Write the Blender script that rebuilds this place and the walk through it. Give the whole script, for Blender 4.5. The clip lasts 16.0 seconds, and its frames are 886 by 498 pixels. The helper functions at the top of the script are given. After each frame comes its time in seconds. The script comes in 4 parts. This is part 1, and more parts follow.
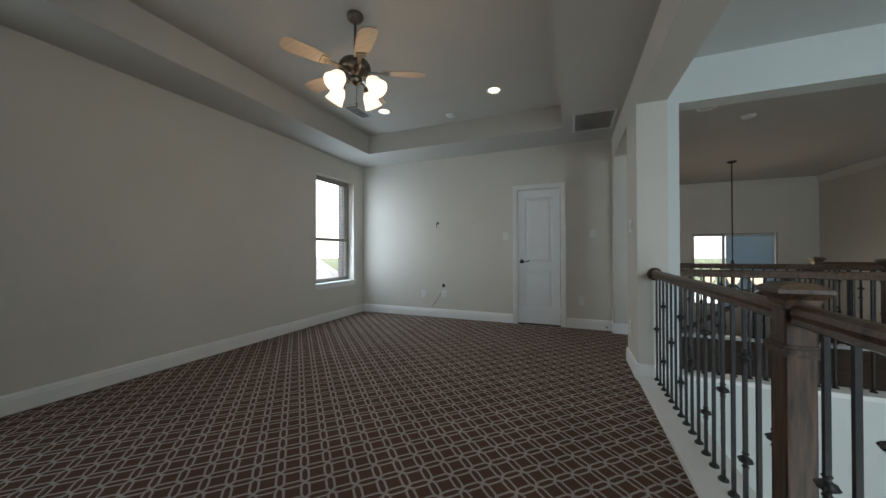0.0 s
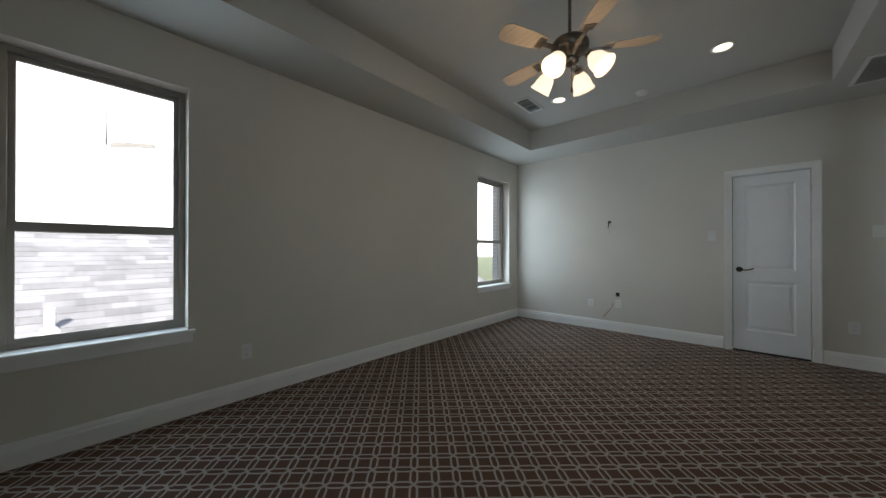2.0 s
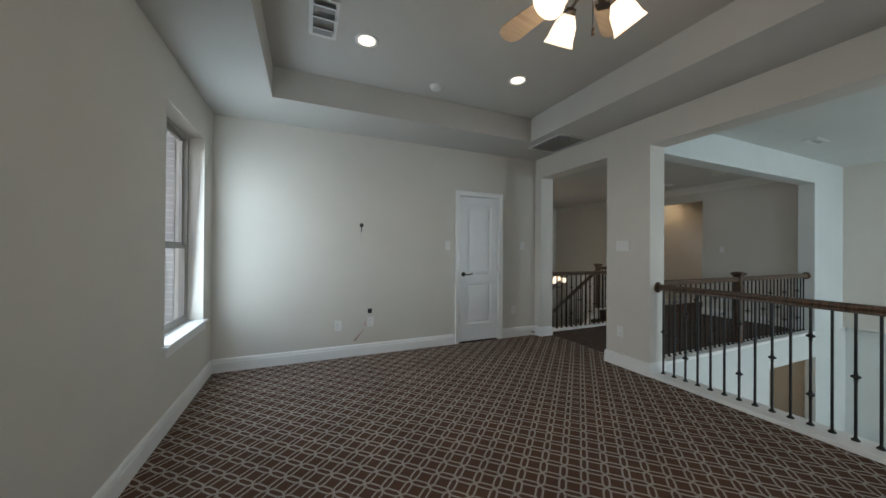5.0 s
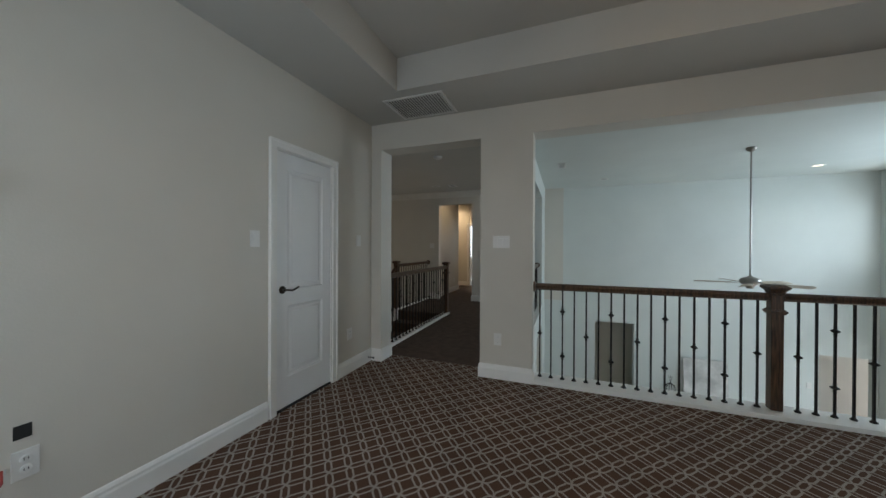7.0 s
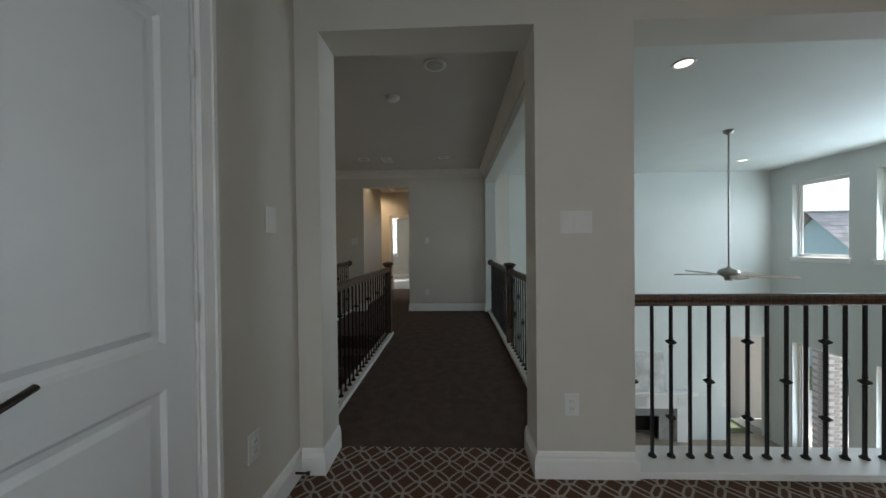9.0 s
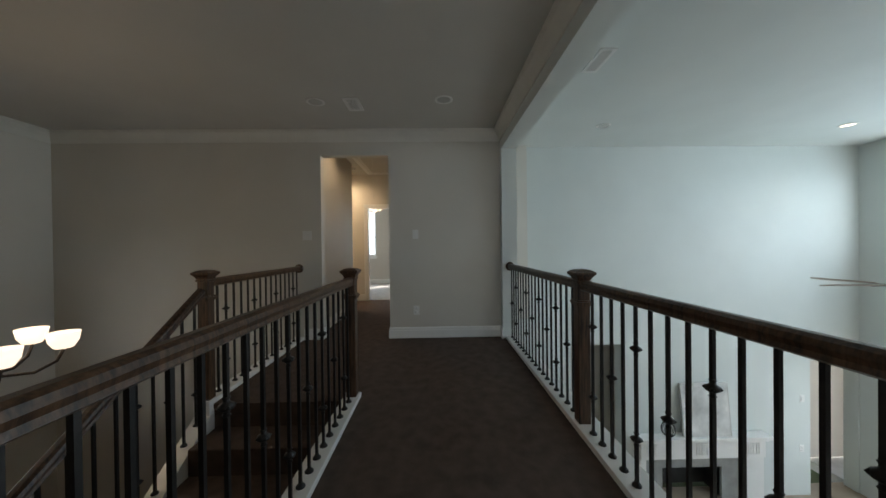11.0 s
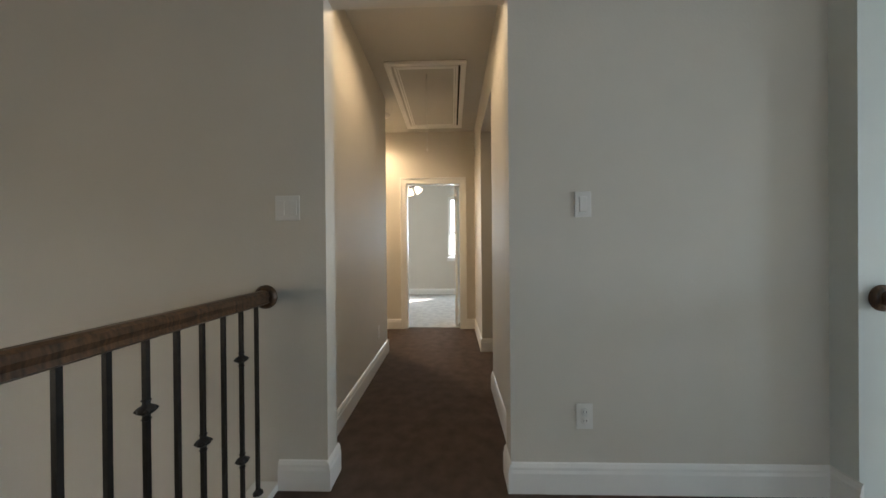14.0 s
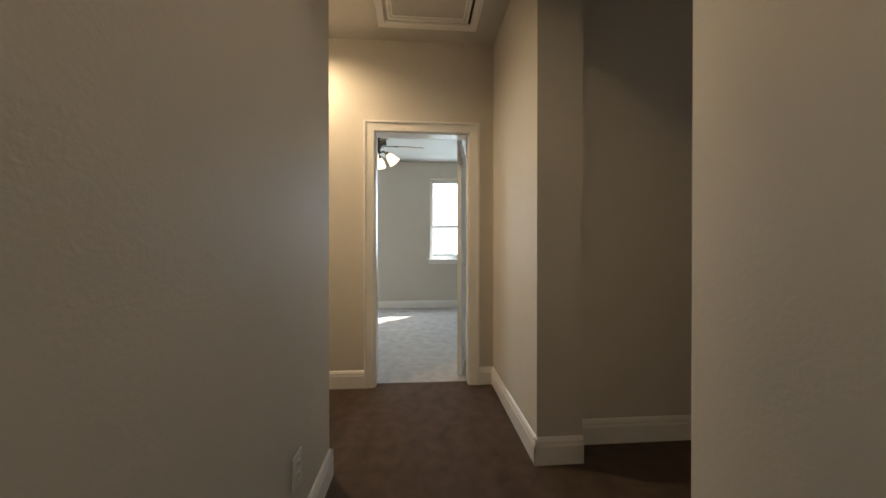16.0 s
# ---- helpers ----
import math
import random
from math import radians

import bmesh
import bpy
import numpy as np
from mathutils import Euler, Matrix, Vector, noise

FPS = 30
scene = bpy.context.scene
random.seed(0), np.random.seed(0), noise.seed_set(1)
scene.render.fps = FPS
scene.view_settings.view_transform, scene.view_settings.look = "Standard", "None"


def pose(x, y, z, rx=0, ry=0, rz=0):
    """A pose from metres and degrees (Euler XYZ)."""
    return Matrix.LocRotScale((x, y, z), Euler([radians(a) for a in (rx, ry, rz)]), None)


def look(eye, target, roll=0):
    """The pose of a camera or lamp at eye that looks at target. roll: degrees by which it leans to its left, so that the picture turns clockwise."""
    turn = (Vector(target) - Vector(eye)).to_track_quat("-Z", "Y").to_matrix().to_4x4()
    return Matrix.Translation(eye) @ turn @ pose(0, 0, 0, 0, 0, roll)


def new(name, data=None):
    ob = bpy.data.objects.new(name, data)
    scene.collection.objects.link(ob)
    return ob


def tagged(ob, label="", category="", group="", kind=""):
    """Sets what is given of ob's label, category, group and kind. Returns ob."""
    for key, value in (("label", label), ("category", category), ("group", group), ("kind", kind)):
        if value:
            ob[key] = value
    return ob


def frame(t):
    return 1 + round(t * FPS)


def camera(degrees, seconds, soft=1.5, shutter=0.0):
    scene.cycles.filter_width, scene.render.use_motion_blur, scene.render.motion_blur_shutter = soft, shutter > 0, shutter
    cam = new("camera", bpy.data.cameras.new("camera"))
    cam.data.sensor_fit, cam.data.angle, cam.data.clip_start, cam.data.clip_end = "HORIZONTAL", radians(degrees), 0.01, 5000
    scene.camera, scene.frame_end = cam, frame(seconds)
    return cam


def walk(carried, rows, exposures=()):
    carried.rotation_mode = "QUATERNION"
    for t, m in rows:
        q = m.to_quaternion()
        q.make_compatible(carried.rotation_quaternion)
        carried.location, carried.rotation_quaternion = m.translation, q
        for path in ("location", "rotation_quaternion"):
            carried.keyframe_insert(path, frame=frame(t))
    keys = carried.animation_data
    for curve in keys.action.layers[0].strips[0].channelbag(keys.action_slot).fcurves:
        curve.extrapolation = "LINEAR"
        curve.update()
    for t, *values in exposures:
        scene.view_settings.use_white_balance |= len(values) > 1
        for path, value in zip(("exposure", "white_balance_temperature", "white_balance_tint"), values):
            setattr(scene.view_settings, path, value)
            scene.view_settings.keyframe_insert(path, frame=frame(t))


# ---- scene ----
cam = camera(108.5, 16.0)
PATH = [
    (0, (0.514, 0.371, 1.121), (-0.231, 2.227, 1.132), -0.2),
    (0.5, (0.408, 0.36, 1.125), (-0.617, 2.078, 1.137), -0.3),
    (1, (0.259, 0.354, 1.135), (-0.987, 1.918, 1.147), -0.3),
    (1.5, (0.066, 0.323, 1.166), (-1.301, 1.783, 1.174), -0.1),
    (2, (-0.222, 0.251, 1.177), (-1.573, 1.725, 1.184), -0.0),
    (2.5, (-0.512, 0.267, 1.177), (-1.687, 1.886, 1.181), 0.2),
    (3, (-0.88, 0.298, 1.229), (-1.739, 2.104, 1.221), 0.3),
    (3.5, (-1.314, 0.403, 1.269), (-1.752, 2.354, 1.268), 0.4),
    (4, (-1.696, 0.627, 1.298), (-1.713, 2.627, 1.3), 0.4),
    (4.5, (-1.971, 0.946, 1.295), (-1.594, 2.91, 1.301), 0.5),
    (5, (-2.205, 1.392, 1.286), (-1.416, 3.23, 1.294), 0.4),
    (5.2, (-2.236, 1.558, 1.279), (-1.304, 3.328, 1.288), 0.5),
    (7.5, (-1.926, 3.742, 1.294), (0.039, 4.115, 1.286), 0.2),
    (8, (-1.585, 4.102, 1.272), (0.411, 4.233, 1.265), 0.0),
    (8.5, (-1.134, 4.359, 1.256), (0.864, 4.441, 1.238), -0.3),
    (9, (-0.651, 4.509, 1.231), (1.348, 4.58, 1.212), -0.6),
    (9.2, (-0.497, 4.542, 1.242), (1.502, 4.605, 1.205), -0.4),
    (11.3, (1.505, 4.827, 1.158), (3.504, 4.78, 1.149), -0.7),
    (11.5, (1.64, 4.883, 1.154), (3.64, 4.841, 1.147), -0.6),
    (12, (2.032, 5.12, 1.156), (4.031, 5.067, 1.151), -0.4),
    (12.5, (2.46, 5.316, 1.151), (4.46, 5.282, 1.155), -0.4),
    (13, (2.914, 5.511, 1.165), (4.913, 5.491, 1.164), -0.5),
    (13.5, (3.38, 5.621, 1.144), (5.38, 5.634, 1.142), -0.6),
    (14, (3.9, 5.637, 1.141), (5.9, 5.694, 1.134), -0.5),
    (14.5, (4.429, 5.642, 1.113), (6.427, 5.721, 1.11), -0.5),
    (15, (4.92, 5.697, 1.105), (6.918, 5.786, 1.102), -0.4),
    (15.5, (5.41, 5.82, 1.115), (7.409, 5.840, 1.112), -0.3),
    (16, (5.812, 5.92, 1.122), (7.807, 5.774, 1.112), -0.0),
]
walk(cam, [(t, look(eye, target, roll)) for t, eye, target, roll in PATH], [(0.0, 1.5), (0.75, 1.5), (2.0, 1.25), (3.5, 1.7), (5.0, 1.65), (8.0, 1.4), (9.0, 1.4), (11.5, 1.8), (12.5, 2.1), (13.5, 2.35), (14.2, 2.45), (15.0, 2.2), (16.0, 1.92)])

# ---- light ----
world = bpy.data.worlds.new("world")
scene.world = world
world.use_nodes = True
wn = world.node_tree.nodes
sky = wn.new("ShaderNodeTexSky")
sky.sky_type = "NISHITA"
sky.sun_disc = False
sky.sun_elevation = radians(42)
sky.sun_rotation = radians(135)
sky.air_density, sky.dust_density = 1.0, 2.0
world.node_tree.links.new(sky.outputs[0], wn["Background"].inputs[0])
wn["Background"].inputs[1].default_value = 0.15

sun_data = bpy.data.lights.new("sun", "SUN")
sun_data.energy, sun_data.angle, sun_data.color = 4.0, radians(0.5), (1.0, 0.95, 0.88)
sun = new("sun", sun_data)
sun.matrix_world = look((0, 0, 0), (-0.52, 0.52, -0.675))


def area_light(name, eye, target, w, h, watts, colour):
    d = bpy.data.lights.new(name, "AREA")
    d.shape, d.size, d.size_y, d.energy, d.color = "RECTANGLE", w, h, watts, colour
    ob = new(name, d)
    ob.matrix_world = look(eye, target)
    return ob


def point_light(name, place, watts, colour, radius=0.04):
    d = bpy.data.lights.new(name, "POINT")
    d.energy, d.color, d.shadow_soft_size = watts, colour, radius
    ob = new(name, d)
    ob.location = place
    return ob


def spot_light(name, place, watts, colour, cone=130):
    d = bpy.data.lights.new(name, "SPOT")
    d.energy, d.color, d.shadow_soft_size = watts, colour, 0.06
    d.spot_size, d.spot_blend = radians(cone), 0.6
    ob = new(name, d)
    ob.location = place
    return ob


DAY = (0.69, 0.87, 1.0)
WARM = (1.0, 0.74, 0.45)
LIT = (1.0, 0.70, 0.39)
area_light("daylight_w1", (-3.16, 0.30, 1.47), (0, 0.30, 1.3), 0.75, 1.6, 3.6, DAY)
area_light("daylight_w2", (-3.16, 4.63, 1.47), (0, 4.63, 1.3), 0.8, 1.6, 6.0, DAY)
for gx, gp in ((5.56, 4.5), (4.27, 13), (2.98, 17)):
    area_light("daylight_great", (gx, -2.36, 1.68), (gx, 2, 0.9), 0.85, 1.4, gp, DAY)
    area_light("daylight_patio", (gx, -2.36, -1.8), (gx, 2, -2.0), 0.9, 1.9, 4.0, DAY)
area_light("daylight_bedroom", (11.78, 5.42, 1.65), (9, 5.42, 1.3), 0.6, 1.45, 7, DAY)
area_light("daylight_bedroom", (11.78, 7.13, 1.65), (9, 7.13, 1.3), 0.7, 1.45, 7, DAY)
spot_light("hall_lamp", (6.0, 5.85, 2.74), 4.7, WARM, 165)
spot_light("hall_lamp", (7.95, 6.95, 2.74), 19, WARM, 165)

# ---- materials ----


def material(name, colour, rough=0.6, metal=0.0, vary=0.08, scale=6.0, grain=0.0, grain_scale=200.0, second=None, stretch=None, ior=None):
    """A paint-like surface: base colour broken at two scales, with a fine relief."""
    m = bpy.data.materials.new(name)
    m.use_nodes = True
    nt = m.node_tree
    n, l = nt.nodes, nt.links
    b = n["Principled BSDF"]
    b.inputs["Roughness"].default_value = rough
    b.inputs["Metallic"].default_value = metal
    if ior:
        b.inputs["IOR"].default_value = ior
    co = n.new("ShaderNodeTexCoord")
    mp = n.new("ShaderNodeMapping")
    l.new(co.outputs["Object"], mp.inputs[0])
    if stretch:
        mp.inputs["Scale"].default_value = stretch
    big = n.new("ShaderNodeTexNoise")
    big.inputs["Scale"].default_value = scale
    big.inputs["Detail"].default_value = 6
    l.new(mp.outputs[0], big.inputs[0])
    mix = n.new("ShaderNodeMix")
    mix.data_type = "RGBA"
    dark = second or tuple(c * (1 - vary) for c in colour)
    light = tuple(min(1, c * (1 + vary)) for c in colour)
    mix.inputs[6].default_value = (*dark, 1)
    mix.inputs[7].default_value = (*light, 1)
    ramp = n.new("ShaderNodeMapRange")
    ramp.inputs[1].default_value, ramp.inputs[2].default_value = 0.3, 0.7
    l.new(big.outputs[0], ramp.inputs[0])
    l.new(ramp.outputs[0], mix.inputs[0])
    l.new(mix.outputs[2], b.inputs["Base Color"])
    if grain:
        fine = n.new("ShaderNodeTexNoise")
        fine.inputs["Scale"].default_value = grain_scale
        fine.inputs["Detail"].default_value = 3
        l.new(mp.outputs[0], fine.inputs[0])
        bump = n.new("ShaderNodeBump")
        bump.inputs["Strength"].default_value = grain
        bump.inputs["Distance"].default_value = 0.004
        l.new(fine.outputs[0], bump.inputs["Height"])
        l.new(bump.outputs[0], b.inputs["Normal"])
    return m


def glow(name, colour, strength):
    m = material(name, colour, 0.5)
    b = m.node_tree.nodes["Principled BSDF"]
    b.inputs["Emission Color"].default_value = (*colour, 1)
    b.inputs["Emission Strength"].default_value = strength
    return m


def glass_material(name):
    m = bpy.data.materials.new(name)
    m.use_nodes = True
    n, l = m.node_tree.nodes, m.node_tree.links
    n.remove(n["Principled BSDF"])
    tr = n.new("ShaderNodeBsdfTransparent")
    gl = n.new("ShaderNodeBsdfGlossy")
    gl.inputs["Roughness"].default_value = 0.0
    fr = n.new("ShaderNodeFresnel")
    fr.inputs["IOR"].default_value = 1.45
    mx = n.new("ShaderNodeMixShader")
    l.new(fr.outputs[0], mx.inputs[0])
    l.new(tr.outputs[0], mx.inputs[1])
    l.new(gl.outputs[0], mx.inputs[2])
    l.new(mx.outputs[0], n["Material Output"].inputs[0])
    return m


WALL = material("wall_paint", (0.603, 0.570, 0.514), 0.62, vary=0.03, scale=1.5, grain=0.16, grain_scale=95)
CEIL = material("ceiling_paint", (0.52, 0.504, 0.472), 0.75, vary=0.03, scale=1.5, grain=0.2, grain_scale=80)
# the wall paint again, with the great room's cooler daylight put into its colour
GREAT = material("daylight_tinted_wall_paint", (0.615, 0.645, 0.625), 0.62, vary=0.03, scale=1.5, grain=0.15, grain_scale=95)
TRIM = material("trim_paint", (0.78, 0.77, 0.75), 0.35, vary=0.03, scale=5, grain=0.05, grain_scale=60)
WALLTRIM = material("crown_paint", (0.66, 0.64, 0.59), 0.45, vary=0.03, scale=5)
DOORPAINT = material("door_paint", (0.76, 0.765, 0.77), 0.38, vary=0.025, scale=4, grain=0.08, grain_scale=110)
PLASTIC = material("white_plastic", (0.71, 0.70, 0.68), 0.35, vary=0.02)
IRON = material("black_iron", (0.018, 0.016, 0.015), 0.42, vary=0.3, scale=30, grain=0.15, grain_scale=150, metal=0.3)
BRONZE = material("dark_bronze", (0.035, 0.026, 0.02), 0.35, vary=0.3, scale=25, metal=0.7)
PEWTER = material("antique_pewter", (0.20, 0.17, 0.14), 0.32, metal=1.0, vary=0.25, scale=40)
NICKEL = material("brushed_nickel", (0.33, 0.31, 0.29), 0.3, metal=1.0, vary=0.08, scale=30)
WINFRAME = material("window_frame_taupe", (0.30, 0.28, 0.25), 0.45, vary=0.05, scale=10)
SHADE = glow("lit_frosted_glass", (1.0, 0.82, 0.62), 0.42)
BULB = glow("lit_downlight", (1.0, 0.86, 0.68), 0.8)
LENS_OFF = material("unlit_downlight_lens", (0.42, 0.42, 0.40), 0.4)
GLASS = glass_material("window_glass")
BLADE = material("fan_blade_wood", (0.40, 0.33, 0.26), 0.45, vary=0.15, scale=4, stretch=(1, 12, 1))
# grey and near-black that stand in for shade behind slats and inside gaps
VOID = material("vent_shadow", (0.33, 0.33, 0.32), 0.9)
DARK = material("gap_shade_paint", (0.02, 0.02, 0.02), 0.9)
TILE = material("hearth_tile", (0.30, 0.30, 0.29), 0.35, vary=0.2, scale=5)
SOOT = material("firebox_black", (0.012, 0.012, 0.012), 0.6, vary=0.3)
LIGHT_CARPET = material("light_carpet", (0.44, 0.415, 0.39), 0.95, vary=0.14, scale=9, grain=0.9, grain_scale=260)
BROWN_CARPET = material("brown_carpet", (0.098, 0.071, 0.058), 0.97, vary=0.20, scale=11.0, grain=1.0, grain_scale=240)
for pile in (LIGHT_CARPET, BROWN_CARPET):
    pile.node_tree.nodes["Principled BSDF"].inputs["Specular IOR Level"].default_value = 0.12
FLOORTILE = material("foyer_floor_tile", (0.30, 0.24, 0.18), 0.35, vary=0.15, scale=4)
TANDOOR = material("tan_wood", (0.34, 0.24, 0.12), 0.5, vary=0.12, scale=3, stretch=(8, 8, 1))
SHINGLE = material("roof_shingle", (0.235, 0.235, 0.245), 0.9, vary=0.15, scale=3, grain=0.6, grain_scale=90)


def island_tint(m, low, high):
    """Gives each loose piece of a joined surface a tone of its own."""
    n, l = m.node_tree.nodes, m.node_tree.links
    bsdf = n["Principled BSDF"]
    src = bsdf.inputs["Base Color"].links[0].from_socket
    geo = n.new("ShaderNodeNewGeometry")
    mr = n.new("ShaderNodeMapRange")
    mr.inputs[3].default_value, mr.inputs[4].default_value = low, high
    l.new(geo.outputs["Random Per Island"], mr.inputs[0])
    mx = n.new("ShaderNodeMix")
    mx.data_type, mx.blend_type = "RGBA", "MULTIPLY"
    mx.inputs[0].default_value = 1.0
    l.new(src, mx.inputs[6])
    l.new(mr.outputs[0], mx.inputs[7])
    l.new(mx.outputs[2], bsdf.inputs["Base Color"])


island_tint(SHINGLE, 0.72, 1.2)
# grey brick, its colour lowered to hold the shade of an unbuilt porch roof
BRICK = material("shade_toned_grey_brick", (0.27, 0.26, 0.25), 0.85, vary=0.25, scale=7, grain=0.6, grain_scale=80)
MORTAR = material("mortar", (0.45, 0.44, 0.43), 0.95, vary=0.1, grain=0.5, grain_scale=120)
SIDING = material("blue_grey_siding", (0.17, 0.26, 0.30), 0.7, vary=0.08)
CONCRETE = material("patio_concrete", (0.45, 0.44, 0.41), 0.9, vary=0.12, scale=3, grain=0.4)
EARTH = material("outdoor_grass", (0.07, 0.09, 0.04), 0.95, vary=0.4, scale=0.6, grain=0.8, grain_scale=20)
CANVAS = material("abstract_canvas", (0.62, 0.61, 0.59), 0.7, vary=0.3, scale=3.5, grain=0.3, grain_scale=40)
# translucent cloth made only to dim one foyer pane
DIMCLOTH = bpy.data.materials.new("window_shade_cloth")
DIMCLOTH.use_nodes = True
sn = DIMCLOTH.node_tree
cloth = sn.nodes.new("ShaderNodeBsdfTranslucent")
cloth.inputs[0].default_value = (0.30, 0.37, 0.42, 1)
both = sn.nodes.new("ShaderNodeMixShader")
both.inputs[0].default_value = 0.5
sn.nodes["Principled BSDF"].inputs["Base Color"].default_value = (0.45, 0.52, 0.56, 1)
sn.links.new(cloth.outputs[0], both.inputs[1])
sn.links.new(sn.nodes["Principled BSDF"].outputs[0], both.inputs[2])
sn.links.new(both.outputs[0], sn.nodes["Material Output"].inputs[0])
CABLE_R = material("red_cable", (0.35, 0.05, 0.04), 0.5)
CABLE_W = material("white_cable", (0.6, 0.6, 0.58), 0.5)


def wood_material():
    m = material("dark_stained_oak", (0.085, 0.044, 0.022), 0.36, vary=0.5, scale=14, second=(0.016, 0.008, 0.005), stretch=(6, 6, 0.5), grain=0.12, grain_scale=90)
    return m


WOOD = wood_material()


def trellis_material():
    """Brown carpet with a pale woven lattice: two families of diagonal bands, doubled, that cross at small cells."""
    m = bpy.data.materials.new("lattice_carpet")
    m.use_nodes = True
    n, l = m.node_tree.nodes, m.node_tree.links
    b = n["Principled BSDF"]
    b.inputs["Roughness"].default_value = 0.97
    b.inputs["Specular IOR Level"].default_value = 0.15
    co = n.new("ShaderNodeTexCoord")
    sep = n.new("ShaderNodeSeparateXYZ")
    l.new(co.outputs["Object"], sep.inputs[0])

    def op(kind, a, c=None, d=None):
        k = n.new("ShaderNodeMath")
        k.operation = kind
        for i, v in enumerate((a, c, d)):
            if v is None:
                continue
            if isinstance(v, (int, float)):
                k.inputs[i].default_value = v
            else:
                l.new(v, k.inputs[i])
        return k.outputs[0]

    X, Y = sep.outputs[0], sep.outputs[1]
    W, H = CELL
    u = op("DIVIDE", X, W)
    v = op("DIVIDE", Y, H)

    def tri(value, offset):
        # distance, in periods, to the nearest whole number
        return op("ABSOLUTE", op("SUBTRACT", op("FRACT", op("ADD", value, offset)), 0.5))

    s = op("ADD", op("ADD", u, v), 0.0685)
    d = op("ADD", op("SUBTRACT", u, v), 0.5254)
    ps, pd = tri(s, 0.5), tri(d, 0.5)

    BAND, LINE = 0.160, 0.050

    def lens(across, along):
        # a pair of lines that bow apart between the crossings
        half = op("MULTIPLY", op("MINIMUM", op("MULTIPLY", along, 4.2), 1.0), BAND)
        return op("LESS_THAN", op("ABSOLUTE", op("SUBTRACT", across, half)), LINE)

    lines = op("MAXIMUM", lens(ps, pd), lens(pd, ps))
    noise_t = n.new("ShaderNodeTexNoise")
    noise_t.inputs["Scale"].default_value = 260
    l.new(co.outputs["Object"], noise_t.inputs[0])
    wide = n.new("ShaderNodeTexNoise")
    wide.inputs["Scale"].default_value = 3
    l.new(co.outputs["Object"], wide.inputs[0])
    mix = n.new("ShaderNodeMix")
    mix.data_type = "RGBA"
    mix.inputs[6].default_value = (0.115, 0.062, 0.042, 1)
    mix.inputs[7].default_value = (0.40, 0.355, 0.315, 1)
    l.new(lines, mix.inputs[0])
    shade_mix = n.new("ShaderNodeMix")
    shade_mix.data_type = "RGBA"
    shade_mix.blend_type = "MULTIPLY"
    shade_mix.inputs[0].default_value = 1.0
    l.new(mix.outputs[2], shade_mix.inputs[6])
    tone = n.new("ShaderNodeMapRange")
    tone.inputs[1].default_value, tone.inputs[2].default_value = 0.3, 0.7
    tone.inputs[3].default_value, tone.inputs[4].default_value = 0.75, 1.2
    l.new(op("ADD", op("MULTIPLY", noise_t.outputs[0], 0.6), op("MULTIPLY", wide.outputs[0], 0.4)), tone.inputs[0])
    l.new(tone.outputs[0], shade_mix.inputs[7])
    l.new(shade_mix.outputs[2], b.inputs["Base Color"])
    bump = n.new("ShaderNodeBump")
    bump.inputs["Strength"].default_value = 0.8
    bump.inputs["Distance"].default_value = 0.005
    l.new(op("ADD", op("MULTIPLY", lines, 0.5), noise_t.outputs[0]), bump.inputs["Height"])
    l.new(bump.outputs[0], b.inputs["Normal"])
    return m


CELL = (0.161, 0.153)
LATTICE = trellis_material()

# ---- mesh helpers ----


def box(bm, x0, x1, y0, y1, z0, z1, bevel=0.0):
    m = Matrix.Translation(((x0 + x1) / 2, (y0 + y1) / 2, (z0 + z1) / 2)) @ Matrix.Diagonal((abs(x1 - x0), abs(y1 - y0), abs(z1 - z0), 1))
    made = bmesh.ops.create_cube(bm, size=1, matrix=m)
    if bevel:
        edges = {e for v in made["verts"] for e in v.link_edges}
        bmesh.ops.bevel(bm, geom=list(edges), offset=bevel, segments=2, affect="EDGES", profile=0.5)
    return bm


def boxes(*rows, bevel=0.0):
    bm = bmesh.new()
    for r in rows:
        box(bm, *r, bevel=bevel)
    return bm


def turned(bm, profile, segs=20, m=Matrix()):
    """A lathe: (radius, height) pairs swept round z; ends that reach radius 0 close."""
    rings = []
    for r, z in profile:
        if r < 1e-6:
            rings.append([bm.verts.new(m @ Vector((0, 0, z)))])
        else:
            rings.append([bm.verts.new(m @ Vector((r * math.cos(2 * math.pi * i / segs), r * math.sin(2 * math.pi * i / segs), z))) for i in range(segs)])
    for a, b in zip(rings, rings[1:]):
        for i in range(segs):
            j = (i + 1) % segs
            if len(a) == 1 and len(b) == 1:
                continue
            if len(a) == 1:
                f = bm.faces.new((a[0], b[j], b[i]))
            elif len(b) == 1:
                f = bm.faces.new((a[i], a[j], b[0]))
            else:
                f = bm.faces.new((a[i], a[j], b[j], b[i]))
            f.smooth = True
    return bm


def swept(bm, section, path, smooth=True):
    """A section (side, up) carried along a path of points, closed at both ends."""
    path = [Vector(p) for p in path]
    rings = []
    for i, p in enumerate(path):
        d = (path[min(i + 1, len(path) - 1)] - path[max(i - 1, 0)]).normalized()
        side = d.cross(Vector((0, 0, 1)))
        side = side.normalized() if side.length > 1e-4 else Vector((1, 0, 0))
        up = side.cross(d)
        rings.append([bm.verts.new(p + side * a + up * b) for a, b in section])
    k = len(section)
    for a, b in zip(rings, rings[1:]):
        for i in range(k):
            f = bm.faces.new((a[i], a[(i + 1) % k], b[(i + 1) % k], b[i]))
            f.smooth = smooth
    bm.faces.new(rings[0])
    bm.faces.new(rings[-1][::-1])
    bmesh.ops.recalc_face_normals(bm, faces=bm.faces)
    return bm


